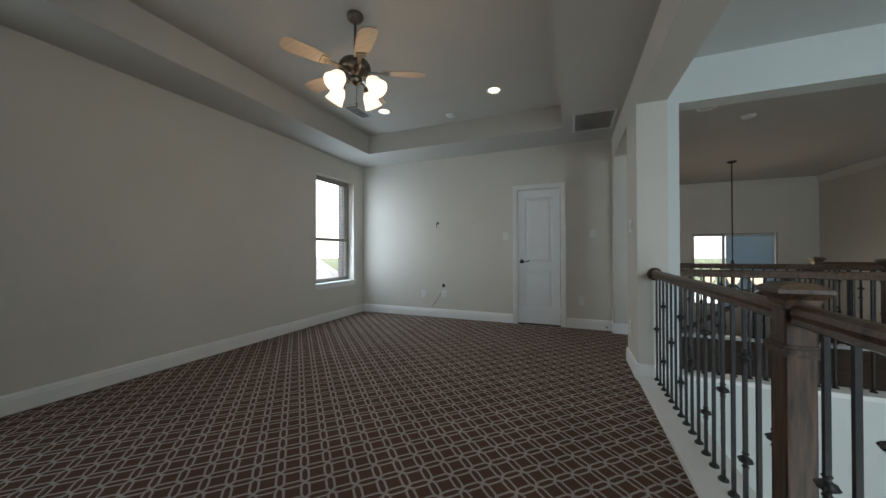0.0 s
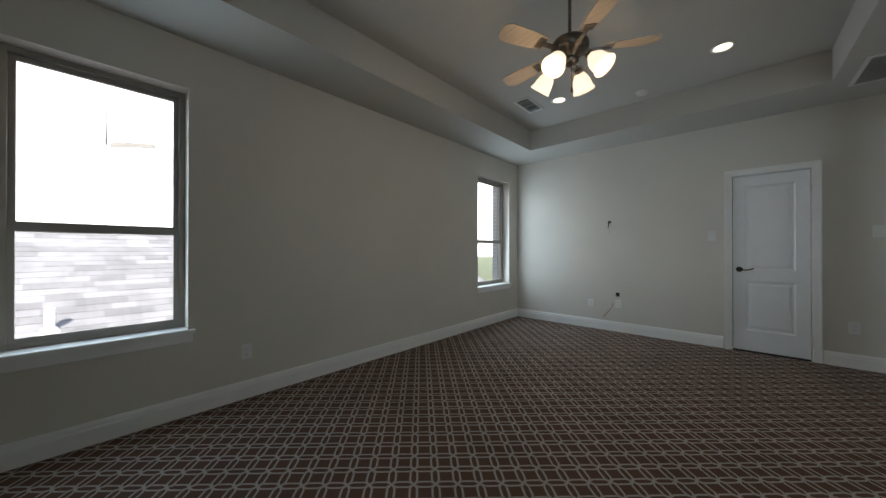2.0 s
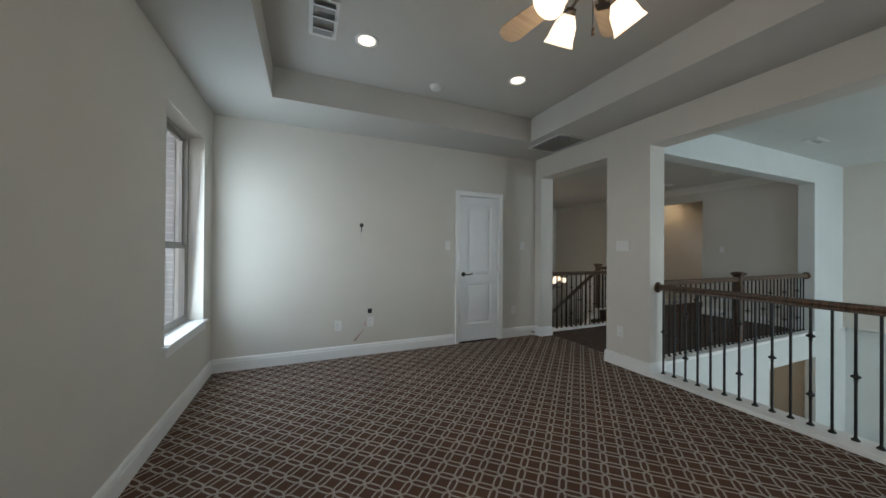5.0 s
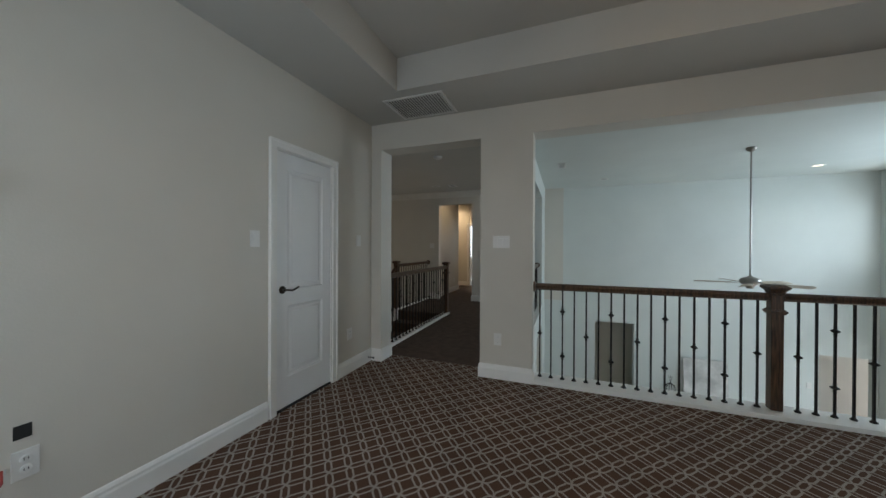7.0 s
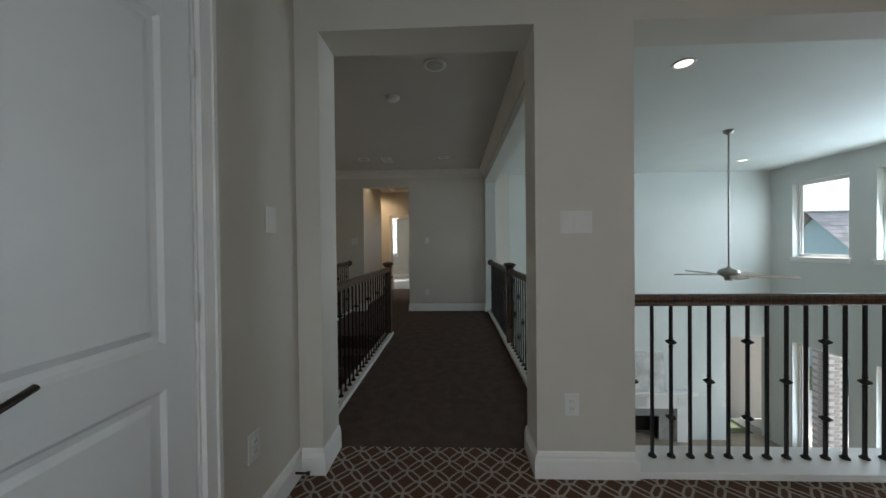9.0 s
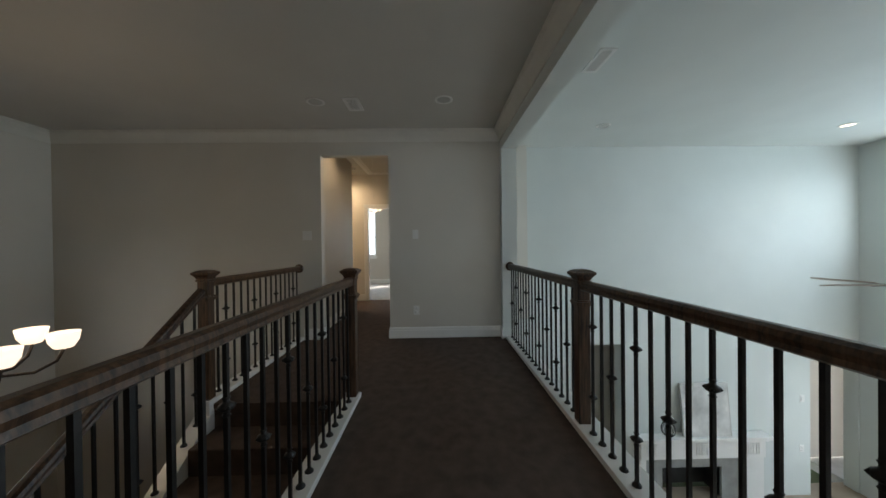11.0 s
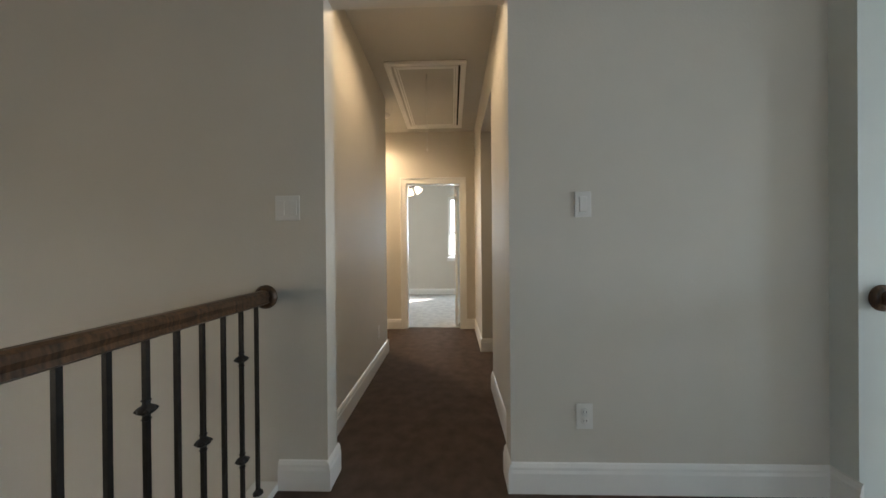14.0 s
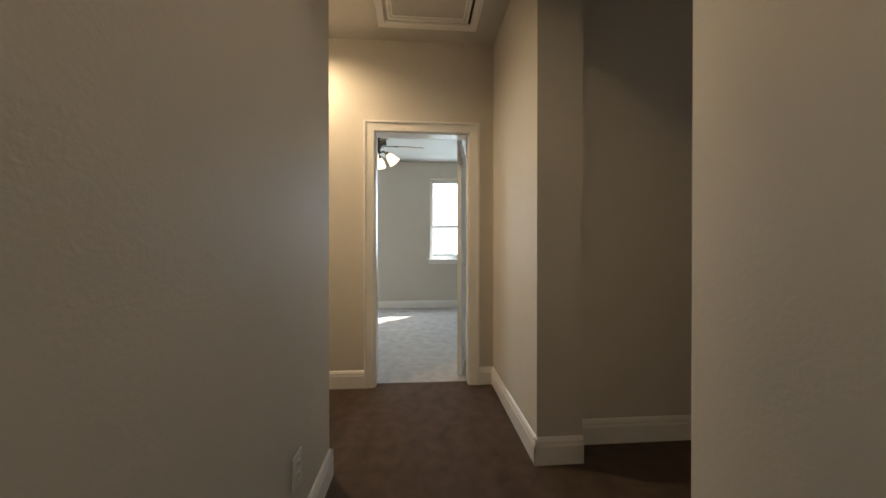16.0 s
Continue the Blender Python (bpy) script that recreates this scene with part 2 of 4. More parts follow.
def round_section(r, n=10, squash=1.0):
    return [(r * math.cos(2 * math.pi * i / n), squash * r * math.sin(2 * math.pi * i / n)) for i in range(n)]


def mesh_of(name, bm, mat):
    me = bpy.data.meshes.new(name)
    bm.to_mesh(me)
    bm.free()
    me.materials.append(mat)
    return me


def part(name, bm, mat, parent, label=""):
    ob = new(name, mesh_of(name, bm, mat))
    ob.parent = parent
    if label:
        tagged(ob, label)
    return ob


def share(name, me, parent, m):
    ob = new(name, me)
    ob.parent = parent
    ob.matrix_local = m
    return ob


def thing(name, place, label, category, group="", kind=""):
    ob = new(name)
    ob.empty_display_size = 0.1
    ob.location = place
    return tagged(ob, label, category, group, kind)


def structure(name, bm, mat, label="", category=""):
    return tagged(new(name, mesh_of(name, bm, mat)), label, category, kind="structure")


# ---- plan ----
XL, XR, XR2 = -3.10, 1.047, 1.275      # game room: outer wall, inner wall faces
YF, YB = 5.36, -2.60                 # game room: far and back wall
SOF, TRAY = 2.68, 2.97               # soffit and tray ceiling
TX0, TX1, TY0, TY1 = -2.50, 0.42, -1.80, 4.69
CG, CB = 2.78, 2.67                  # ceilings: great room and hall; bridge and foyer
HEAD = 2.39                          # head of the wide openings
COL0, COL1, OPF = 3.57, 4.08, 5.23
GX, GY, BY0, BY1 = 6.45, -2.30, 3.74, 3.93
LOW = -3.05
EX, EX2 = 5.395, 5.515               # end wall of the bridge
FOY = 9.60
WZ0, WZ1 = 0.61, 2.33
WIN = ((-0.12, 0.70), (4.175, 5.08))

structure("floor_game_room", boxes((XL - 0.2, 1.285, YB - 0.2, YF + 0.2, -0.32, 0)), LATTICE, "brown carpet with a pale lattice pattern", "carpet")
structure("floor_bridge", boxes((1.285, EX, BY0 + 0.003, 5.50, -0.32, 0), (3.72, EX, 5.50, 6.58, -0.32, 0), (EX, 8.46, BY1, 6.58, -0.32, 0), (EX2, 8.46, 6.58, 8.3, -0.32, 0), (GX + 0.25, 8.46, 3.2, BY1, -0.32, 0)), BROWN_CARPET, "plain dark brown cut-pile carpet", "carpet")
structure("floor_bedroom", boxes((8.46, 11.9, 3.6, 8.3, -0.32, 0.004)), LIGHT_CARPET, "pale beige bedroom carpet", "carpet")
structure("floor_lower", boxes((-3.3, 6.7, GY - 0.3, FOY + 0.3, LOW - 0.2, LOW)), FLOORTILE, "warm brown lower hall floor", "floor")

# west wall with its two windows
ow = XL - 0.22
rows = [(ow, XL, YB, WIN[0][0], 0, SOF), (ow, XL, WIN[0][1], WIN[1][0], 0, SOF), (ow, XL, WIN[1][1], YF, 0, SOF)]
for a, b in WIN:
    rows += [(ow, XL, a, b, 0, WZ0), (ow, XL, a, b, WZ1, SOF)]
structure("wall_west", boxes(*rows), WALL, "cream painted wall with two windows", "wall")
DX0, DX1, DH = -0.245, 0.368, 2.04
structure("wall_north", boxes((ow, DX0 - 0.02, YF, YF + 0.12, 0, SOF), (DX1 + 0.02, XR2, YF, YF + 0.12, 0, SOF), (DX0 - 0.02, DX1 + 0.02, YF, YF + 0.12, DH + 0.02, SOF)), WALL, "cream painted wall around a white door", "wall")
# thin sheet coloured near-black in place of the darkness behind the door
structure("closet_dark_sheet", boxes((-1.0, 1.0, YF + 0.12, YF + 0.13, 0, SOF)), DARK, "near-black sheet standing in for the unlit space behind the door", "wall")
structure("wall_south", boxes((ow, XR2, YB - 0.12, YB, 0, SOF)), WALL, "cream painted wall", "wall")
structure("wall_east", boxes((XR, XR2, COL0, COL1, 0, HEAD), (XR, XR2, OPF, YF, 0, HEAD), (XR, XR2, YB, YF, HEAD, CG), (XR, XR2, YB, -1.3, 0, HEAD), (XR, XR2, YB, YF + 0.12, LOW, -0.32)), WALL, "cream painted wall with wide openings and a column", "wall")

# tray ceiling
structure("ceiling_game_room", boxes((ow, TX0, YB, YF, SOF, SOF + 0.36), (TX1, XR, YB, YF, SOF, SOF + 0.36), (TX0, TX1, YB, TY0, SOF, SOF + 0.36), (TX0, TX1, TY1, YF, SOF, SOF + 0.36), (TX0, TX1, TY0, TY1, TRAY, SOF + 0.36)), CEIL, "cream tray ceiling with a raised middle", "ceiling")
structure("ceiling_great_room", boxes((XR2, GX + 0.2, GY - 0.2, BY0 + 0.01, CG, CG + 0.1)), GREAT, "pale flat great room ceiling", "ceiling")
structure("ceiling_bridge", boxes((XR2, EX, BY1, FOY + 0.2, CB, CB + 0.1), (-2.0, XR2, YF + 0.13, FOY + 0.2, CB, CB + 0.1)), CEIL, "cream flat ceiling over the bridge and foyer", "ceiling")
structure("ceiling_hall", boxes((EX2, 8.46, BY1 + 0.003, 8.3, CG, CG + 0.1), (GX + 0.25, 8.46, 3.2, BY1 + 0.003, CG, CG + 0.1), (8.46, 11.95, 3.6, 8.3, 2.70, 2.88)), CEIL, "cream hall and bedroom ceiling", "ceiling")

# great room
gw = [(5.10, 6.02), (3.815, 4.736), (2.53, 3.45)]
rows = []
edges = [XR2] + [v for a, b in sorted(gw) for v in (a, b)] + [GX]
for i in range(0, len(edges), 2):
    rows.append((edges[i], edges[i + 1], GY - 0.2, GY, LOW, CG))
for a, b in gw:
    rows += [(a, b, GY - 0.2, GY, LOW, -2.95), (a, b, GY - 0.2, GY, -0.78, 0.94), (a, b, GY - 0.2, GY, 2.42, CG)]
structure("wall_great_south", boxes(*rows), GREAT, "pale wall with two rows of windows", "wall")
N1, N2 = (1.74, 2.57), (-2.28, -1.45)
structure("wall_great_east", boxes((GX, GX + 0.2, GY - 0.2, N2[0], LOW, CG), (GX, GX + 0.2, N2[1], 0.08, LOW, CG), (GX, GX + 0.2, 1.08, N1[0], LOW, CG), (GX, GX + 0.2, N1[1], BY0, LOW, CG),
          (GX, GX + 0.2, 0.08, 1.08, -2.52, CG), (GX, GX + 0.2, N1[0], N1[1], -0.47, CG), (GX, GX + 0.2, N2[0], N2[1], -0.80, CG),
          (EX, GX, BY0, BY1, 0, CG)), GREAT, "pale two-storey fireplace wall", "wall")
structure("wall_passage", boxes((GX + 0.9, GX + 1.0, -3.3, 3.6, LOW, 0.2), (GX + 0.2, GX + 0.9, 3.0, 3.1, LOW, 0.2), (GX + 0.2, GX + 0.9, -3.3, -3.2, LOW, 0.2), (GX + 0.2, GX + 1.0, -3.3, 3.6, 0.2, 0.3), (GX + 0.2, GX + 0.9, 1.2, 1.3, LOW, 0.2), (GX + 0.2, GX + 0.9, -1.2, -1.1, LOW, 0.2)), WALL, "dim passage walls behind the fireplace wall", "wall")
# bridge side of the great room: header, jamb, face below
STUB = 1.40                          # jamb of the bridge opening beside the column
structure("wall_bridge", boxes((XR2, 5.29, BY0, BY1, HEAD + 0.02, CG), (5.29, EX, BY0, BY1, 0, CG), (XR2, STUB, BY0, BY1, 0, HEAD + 0.02), (XR2, 3.88, BY0 - 0.004, BY0 + 0.12, LOW, -0.002), (3.88, 5.32, BY0 - 0.004, BY0 + 0.12, -0.38, -0.002), (5.32, GX, BY0 - 0.004, BY0 + 0.12, LOW, 0)), GREAT, "pale wall under and over the bridge opening", "wall")
structure("wall_under_bridge", boxes((XR2, GX, 5.42, 5.49, LOW, -0.33), (5.6, 5.7, BY1, 5.42, LOW, -0.33)), WALL, "cream wall of the room under the bridge", "wall")
# end wall with the hall opening
HY0, HY1, HH = 5.37, 6.235, 2.36
structure("wall_end", boxes((EX, EX2, BY1, HY0, 0, CG), (EX, EX2, HY1, FOY, LOW, CG), (EX, EX2, HY0, HY1, HH, CG), (EX, EX2, 5.5, HY1, LOW, -0.33)), WALL, "cream painted end wall with a tall opening", "wall")
# hall and bedroom
structure("wall_hall_left", boxes((EX2, 7.40, 6.36, 6.50, 0, CG), (7.28, 7.40, 6.50, 8.3, 0, CG), (7.40, 8.40, 8.2, 8.3, 0, CG)), WALL, "cream hall wall", "wall")
structure("wall_hall_right", boxes((EX2, 6.48, 5.20, 5.315, 0, CG), (7.42, 8.40, 5.07, 5.315, 0, CG), (7.57, 7.69, 3.3, 5.07, 0, CG), (6.36, 6.48, 3.3, 5.20, 0, CG), (6.48, 7.57, 3.3, 3.42, 0, CG), (6.48, 7.42, 5.19, 5.315, HEAD + 0.02, CG)), WALL, "cream hall wall with a side passage", "wall")
BD0, BD1 = 5.527, 6.27
structure("wall_hall_end", boxes((8.40, 8.52, 3.6, BD0 - 0.02, 0, CG), (8.40, 8.52, BD1 + 0.02, 8.3, 0, CG), (8.40, 8.52, BD0 - 0.02, BD1 + 0.02, DH + 0.02, CG)), WALL, "cream hall end wall round a doorway", "wall")
BW = ((5.12, 5.73), (6.72, 7.55))
rows = [(11.72, 11.92, 3.6, BW[0][0], 0, 2.7), (11.72, 11.92, BW[0][1], BW[1][0], 0, 2.7), (11.72, 11.92, BW[1][1], 8.3, 0, 2.7)]
for a, b in BW:
    rows += [(11.72, 11.92, a, b, 0, 0.90), (11.72, 11.92, a, b, 2.40, 2.7)]
structure("wall_bedroom", boxes(*rows, (8.52, 11.72, 3.6, 3.7, 0, 2.7), (8.52, 11.72, 8.2, 8.3, 0, 2.7)), WALL, "pale bedroom walls with windows", "wall")
# foyer
structure("wall_foyer", boxes((-2.0, 3.2, FOY, FOY + 0.2, LOW, CG), (4.72, EX2, FOY, FOY + 0.2, LOW, CG), (3.2, 4.72, FOY, FOY + 0.2, 1.5, CG), (3.2, 4.72, FOY, FOY + 0.2, LOW, -0.2), (-2.12, -2.0, YF + 0.12, FOY + 0.2, LOW, CG)), WALL, "cream two-storey foyer wall", "wall")
structure("wall_stair_side", boxes((-2.0, XR2, YF + 0.131, 5.49, LOW, CG)), WALL, "cream stairwell wall", "wall")

# ---- trim ----
BASE = [(0, 0), (0.016, 0), (0.016, 0.095), (0.012, 0.108), (0.012, 0.12), (0.006, 0.135), (0, 0.14)]


def moulding(name, a, b, profile, label, z=0.0, mat=None):
    """A profile (out, up) along a wall from a to b; out points to the left of the run."""
    bm = bmesh.new()
    a, b = Vector((*a, z)), Vector((*b, z))
    d = (b - a).normalized()
    out = Vector((-d.y, d.x, 0))
    rings = [[bm.verts.new(p + out * o + Vector((0, 0, u))) for o, u in profile] for p in (a, b)]
    k = len(profile)
    for i in range(k):
        bm.faces.new((rings[0][i], rings[0][(i + 1) % k], rings[1][(i + 1) % k], rings[1][i]))
    bm.faces.new(rings[0])
    bm.faces.new(rings[1][::-1])
    bmesh.ops.recalc_face_normals(bm, faces=bm.faces)
    return structure(name, bm, mat or TRIM, label, "trim")


BL = "white painted baseboard along the wall"
RUNS = [((XL, YF), (XL, YB)), ((DX0 - 0.085, YF), (XL + 0.016, YF)), ((XR, YF), (DX1 + 0.085, YF)), ((XR, OPF), (XR, YF - 0.016)), ((XR2, OPF), (XR - 0.016, OPF)),
        ((XR, COL0), (XR, COL1)), ((XR - 0.016, COL1), (XR2 + 0.016, COL1)), ((XR2 + 0.016, COL0), (XR - 0.016, COL0)), ((XR2, COL1), (XR2, BY1)), ((XR2, BY1), (STUB + 0.016, BY1)),
        ((EX, BY1), (EX, HY0)), ((EX, HY1), (EX, 6.47)), ((EX - 0.016, HY0), (EX2 + 0.016, HY0)), ((EX2 + 0.016, HY1), (EX - 0.016, HY1)), ((5.29 - 0.016, BY1), (EX, BY1)),
        ((7.40, 6.36), (EX2, 6.36)), ((7.40, 8.2), (7.40, 6.344)), ((EX2, 5.315), (6.496, 5.315)), ((7.404, 5.315), (8.40, 5.315)), ((7.42, 5.07), (7.42, 5.331)), ((7.57, 3.42), (7.57, 5.07)),
        ((8.40, 5.315), (8.40, BD0 - 0.085)), ((8.40, BD1 + 0.085), (8.40, 8.2)), ((11.72, 3.7), (11.72, 8.2)), ((XL, YB), (XR, YB)), ((6.48, 5.20), (6.48, 3.42))]
for a, b in RUNS:
    moulding("baseboard", a, b, BASE, BL)
CROWN = [(0, 0), (0, -0.14), (0.012, -0.14), (0.018, -0.12), (0.035, -0.085), (0.07, -0.04), (0.085, -0.03), (0.09, 0)]
for a, b in (((EX, BY1), (EX, FOY)), ((EX, FOY), (-2.0, FOY)), ((XR2, BY1), (EX, BY1))):
    moulding("crown_moulding", a, b, CROWN, "white crown moulding below the ceiling", CB, WALLTRIM)


def casing(name, axis, face, lo, hi, top, sign, w=0.062, t=0.018):
    """Three flat casings with a raised outer edge round a doorway in the plane axis = face."""
    t = t * sign
    rows = []
    for a, b, z0, z1 in ((lo - w + 0.016, lo, 0, top), (hi, hi + w - 0.016, 0, top), (lo - w + 0.016, hi + w - 0.016, top, top + w - 0.016)):
        rows.append((a, b, z0, z1, t))
    for a, b, z0, z1 in ((lo - w, lo - w + 0.016, 0, top + w), (hi + w - 0.016, hi + w, 0, top + w), (lo - w + 0.016, hi + w - 0.016, top + w - 0.016, top + w)):
        rows.append((a, b, z0, z1, t * 1.5))
    bm = bmesh.new()
    for a, b, z0, z1, d in rows:
        if axis == "y":
            box(bm, a, b, min(face, face + d), max(face, face + d), z0, z1)
        else:
            box(bm, min(face, face + d), max(face, face + d), a, b, z0, z1)
    return structure(name, bm, TRIM, "white painted door casing", "trim")


casing("door_casing_1", "y", YF, DX0 - 0.012, DX1 + 0.012, DH + 0.012, -1)
casing("door_casing_2", "x", 8.40, BD0 - 0.012, BD1 + 0.012, DH + 0.012, -1, w=0.08)
structure("door_jamb_1", boxes((DX0 - 0.02, DX0 - 0.003, YF, YF + 0.12, 0, DH + 0.02), (DX1 + 0.003, DX1 + 0.02, YF, YF + 0.12, 0, DH + 0.02), (DX0 - 0.003, DX1 + 0.003, YF, YF + 0.12, DH + 0.004, DH + 0.02)), TRIM, "white door jamb", "trim")
structure("door_jamb_2", boxes((8.40, 8.52, BD0 - 0.02, BD0, 0, DH + 0.02), (8.40, 8.52, BD1, BD1 + 0.02, 0, DH + 0.02), (8.40, 8.52, BD0, BD1, DH, DH + 0.02)), TRIM, "white door jamb", "trim")


def panel_door(name, width, label, handle_at, mat):
    """A two-panel door, hinge edge at x 0, front face at y 0 looking to -y."""
    d = thing(name, (0, 0, 0), label, "door", kind="structure")
    h, t = 2.02, 0.035
    st = 0.105
    z = (0.0, 0.23, 0.80, 0.93, h - 0.12, h)
    bm = boxes((0, st, 0, t, 0, h), (width - st, width, 0, t, 0, h), (st, width - st, 0, t, z[0], z[1]), (st, width - st, 0, t, z[2], z[3]), (st, width - st, 0, t, z[4], z[5]))
    part("door_frame", bm, mat, d)
    for lo, hi in ((z[1], z[2]), (z[3], z[4])):
        x0, x1 = st, width - st
        bm = bmesh.new()
        loops = []
        for inset, dep in ((0, 0.0), (0.012, 0.010), (0.03, 0.012), (0.05, 0.004)):
            loops.append([bm.verts.new(v) for v in ((x0 + inset, dep, lo + inset), (x1 - inset, dep, lo + inset), (x1 - inset, dep, hi - inset), (x0 + inset, dep, hi - inset))])
        for a, b in zip(loops, loops[1:]):
            for i in range(4):
                bm.faces.new((a[i], a[(i + 1) % 4], b[(i + 1) % 4], b[i]))
        bm.faces.new(loops[-1])
        box(bm, x0, x1, 0.014, 0.03, lo, hi)
        bmesh.ops.recalc_face_normals(bm, faces=bm.faces)
        part("panel", bm, mat, d)
    # lever handle
    hx, hz = handle_at, 0.935
    rose = part("door_handle", turned(bmesh.new(), [(0, 0.012), (0.026, 0.012), (0.031, 0.006), (0.031, 0)], 24, Matrix.Translation((hx, 0, hz)) @ Matrix.Rotation(radians(90), 4, "X")), BRONZE, d, "dark bronze lever handle")
    s = 1 if hx < width / 2 else -1
    bm = swept(bmesh.new(), round_section(0.0085, 10, 0.9), [(hx, 0, hz), (hx, -0.045, hz), (hx + s * 0.012, -0.052, hz), (hx + s * 0.05, -0.054, hz - 0.008), (hx + s * 0.085, -0.05, hz + 0.002), (hx + s * 0.12, -0.048, hz + 0.014)])
    part("lever", bm, BRONZE, rose, "dark bronze curved lever")
    for zz in (0.2, 1.02, 1.82):
        x = width + 0.003 if hx < width / 2 else -0.003
        part("hinge", turned(bmesh.new(), [(0, -0.045), (0.007, -0.045), (0.007, 0.045), (0, 0.045)], 10, Matrix.Translation((x, -0.006, zz))), PLASTIC, d, "painted hinge")
    return d


d1 = panel_door("door_1", DX1 - DX0 - 0.004, "closed white two-panel door with bronze lever", 0.056, DOORPAINT)
d1.matrix_world = pose(DX0 + 0.002, YF + 0.006, 0.018)
d2 = panel_door("door_2", 0.735, "white panel door standing open into bedroom", 0.67, DOORPAINT)
d2.matrix_world = pose(8.535, BD0 + 0.035, 0.02, 0, 0, -13)
# near-black strip that paints the shade under the door leaf
structure("threshold", boxes((DX0, DX1, YF - 0.004, YF + 0.05, 0.0, 0.012)), DARK, "dark strip standing in for the shade under the closed door", "threshold")

# ---- windows ----


def window(name, axis, face, depth, lo, hi, z0, z1, label, frame_mat=None, split=True, sill=True, mull=()):
    """A single-hung window in the wall axis = face; depth leads outward from the room face."""
    frame_mat = frame_mat or WINFRAME
    w = thing(name, (0, 0, 0), label, "window", kind="structure")
    s = 1 if depth > 0 else -1
    d0, d1 = face + depth * 0.55, face + depth * 0.55 + s * 0.06

    def slab(bm, a, b, c, d, e0=d0, e1=d1):
        e0, e1 = min(e0, e1), max(e0, e1)
        if axis == "x":
            box(bm, e0, e1, a, b, c, d)
        else:
            box(bm, a, b, e0, e1, c, d)
        return bm
    f = 0.035
    bm = bmesh.new()
    slab(bm, lo, lo + f, z0, z1)
    slab(bm, hi - f, hi, z0, z1)
    slab(bm, lo + f, hi - f, z0, z0 + f)
    slab(bm, lo + f, hi - f, z1 - f, z1)
    fr = part("window_frame", bm, frame_mat, w)
    zm = z0 + (z1 - z0) * 0.41
    spans = [(z0 + f, zm, -0.012), (zm, z1 - f, 0.014)] if split else [(z0 + f, z1 - f, 0.0)]
    cuts = [lo + f, *mull, hi - f]
    for a, b in zip(cuts, cuts[1:]):
        for c, d, off in spans:
            g = 0.028
            m0 = (d0 + d1) / 2 + s * off
            bm = bmesh.new()
            for q in ((a, a + g, c, d), (b - g, b, c, d), (a + g, b - g, c, c + g), (a + g, b - g, d - g, d)):
                slab(bm, *q, m0 - 0.012, m0 + 0.012)
            sash = part("sash", bm, frame_mat, w)
            bm = bmesh.new()
            corners = ((a + g, c + g), (b - g, c + g), (b - g, d - g), (a + g, d - g))
            if (axis == "x") == (s > 0):
                corners = corners[::-1]
            bm.faces.new([bm.verts.new((m0, u, v) if axis == "x" else (u, m0, v)) for u, v in corners])
            p = part("pane", bm, GLASS, w, "clear glass pane")
            p.visible_shadow = False
    if sill:
        bm = bmesh.new()
        i0, i1 = face - s * 0.035, d0
        slab(bm, lo - 0.04, hi + 0.04, z0 - 0.022, z0 - 0.001, i0, face)
        slab(bm, lo, hi, z0 - 0.0, z0 + 0.004, face - s * 0.03, i1)
        part("window_sill", bm, TRIM, w, "white painted sill")
        bm = bmesh.new()
        slab(bm, lo - 0.025, hi + 0.025, z0 - 0.085, z0 - 0.022, face - s * 0.016, face)
        part("apron", bm, TRIM, w, "white painted apron board")
    return w


for i, (a, b) in enumerate(WIN):
    window("window_%d" % (i + 1), "x", XL, -0.22, a, b, WZ0, WZ1, "taupe single-hung window with white sill")
for i, (a, b) in enumerate(gw):
    window("window_%d" % (i + 3), "y", GY, -0.20, a, b, 0.94, 2.42, "high fixed window with white sill", TRIM, split=False)
    window("window_%d" % (i + 6), "y", GY, -0.20, a, b, -2.95, -0.78, "tall lower window onto the patio", TRIM, split=False, sill=False)
for i, (a, b) in enumerate(BW):
    window("window_%d" % (i + 9), "x", 11.72, 0.20, a, b, 0.90, 2.40, "bright bedroom window with white sill", TRIM)
window("window_11", "y", FOY, 0.20, 3.2, 4.72, -0.2, 1.5, "wide foyer window above the front door", WINFRAME, split=False, sill=False, mull=(3.82,))

# ---- railings ----
ROD = 0.0068


def baluster_meshes(height):
    rod = boxes((-ROD, ROD, -ROD, ROD, 0, height))
    shoe = turned(bmesh.new(), [(0, 0.022), (0.010, 0.022), (0.013, 0.014), (0.021, 0.008), (0.022, 0), (0, 0)], 10)
    kn = bmesh.new()
    turned(kn, [(0.008, -0.032), (0.013, -0.028), (0.008, -0.020), (0.012, -0.013), (0.023, -0.006), (0.023, 0.006), (0.012, 0.013), (0.008, 0.020), (0.013, 0.028), (0.008, 0.032)], 10)
    for k in range(4):
        a = math.pi / 4 + k * math.pi / 2
        turned(kn, [(0, -0.009), (0.008, 0), (0, 0.009)], 6, Matrix.Translation((0.021 * math.cos(a), 0.021 * math.sin(a), 0)))
    return mesh_of("baluster", rod, IRON), mesh_of("shoe", shoe, IRON), mesh_of("knuckle", kn, IRON)


RAIL = [(-0.030, -0.022), (-0.018, -0.030), (0.018, -0.030), (0.030, -0.022), (0.026, -0.008), (0.031, 0.008), (0.026, 0.024), (0.012, 0.033), (-0.012, 0.033), (-0.026, 0.024), (-0.031, 0.008), (-0.026, -0.008)]
RAILZ, CURB = 0.915, 0.035


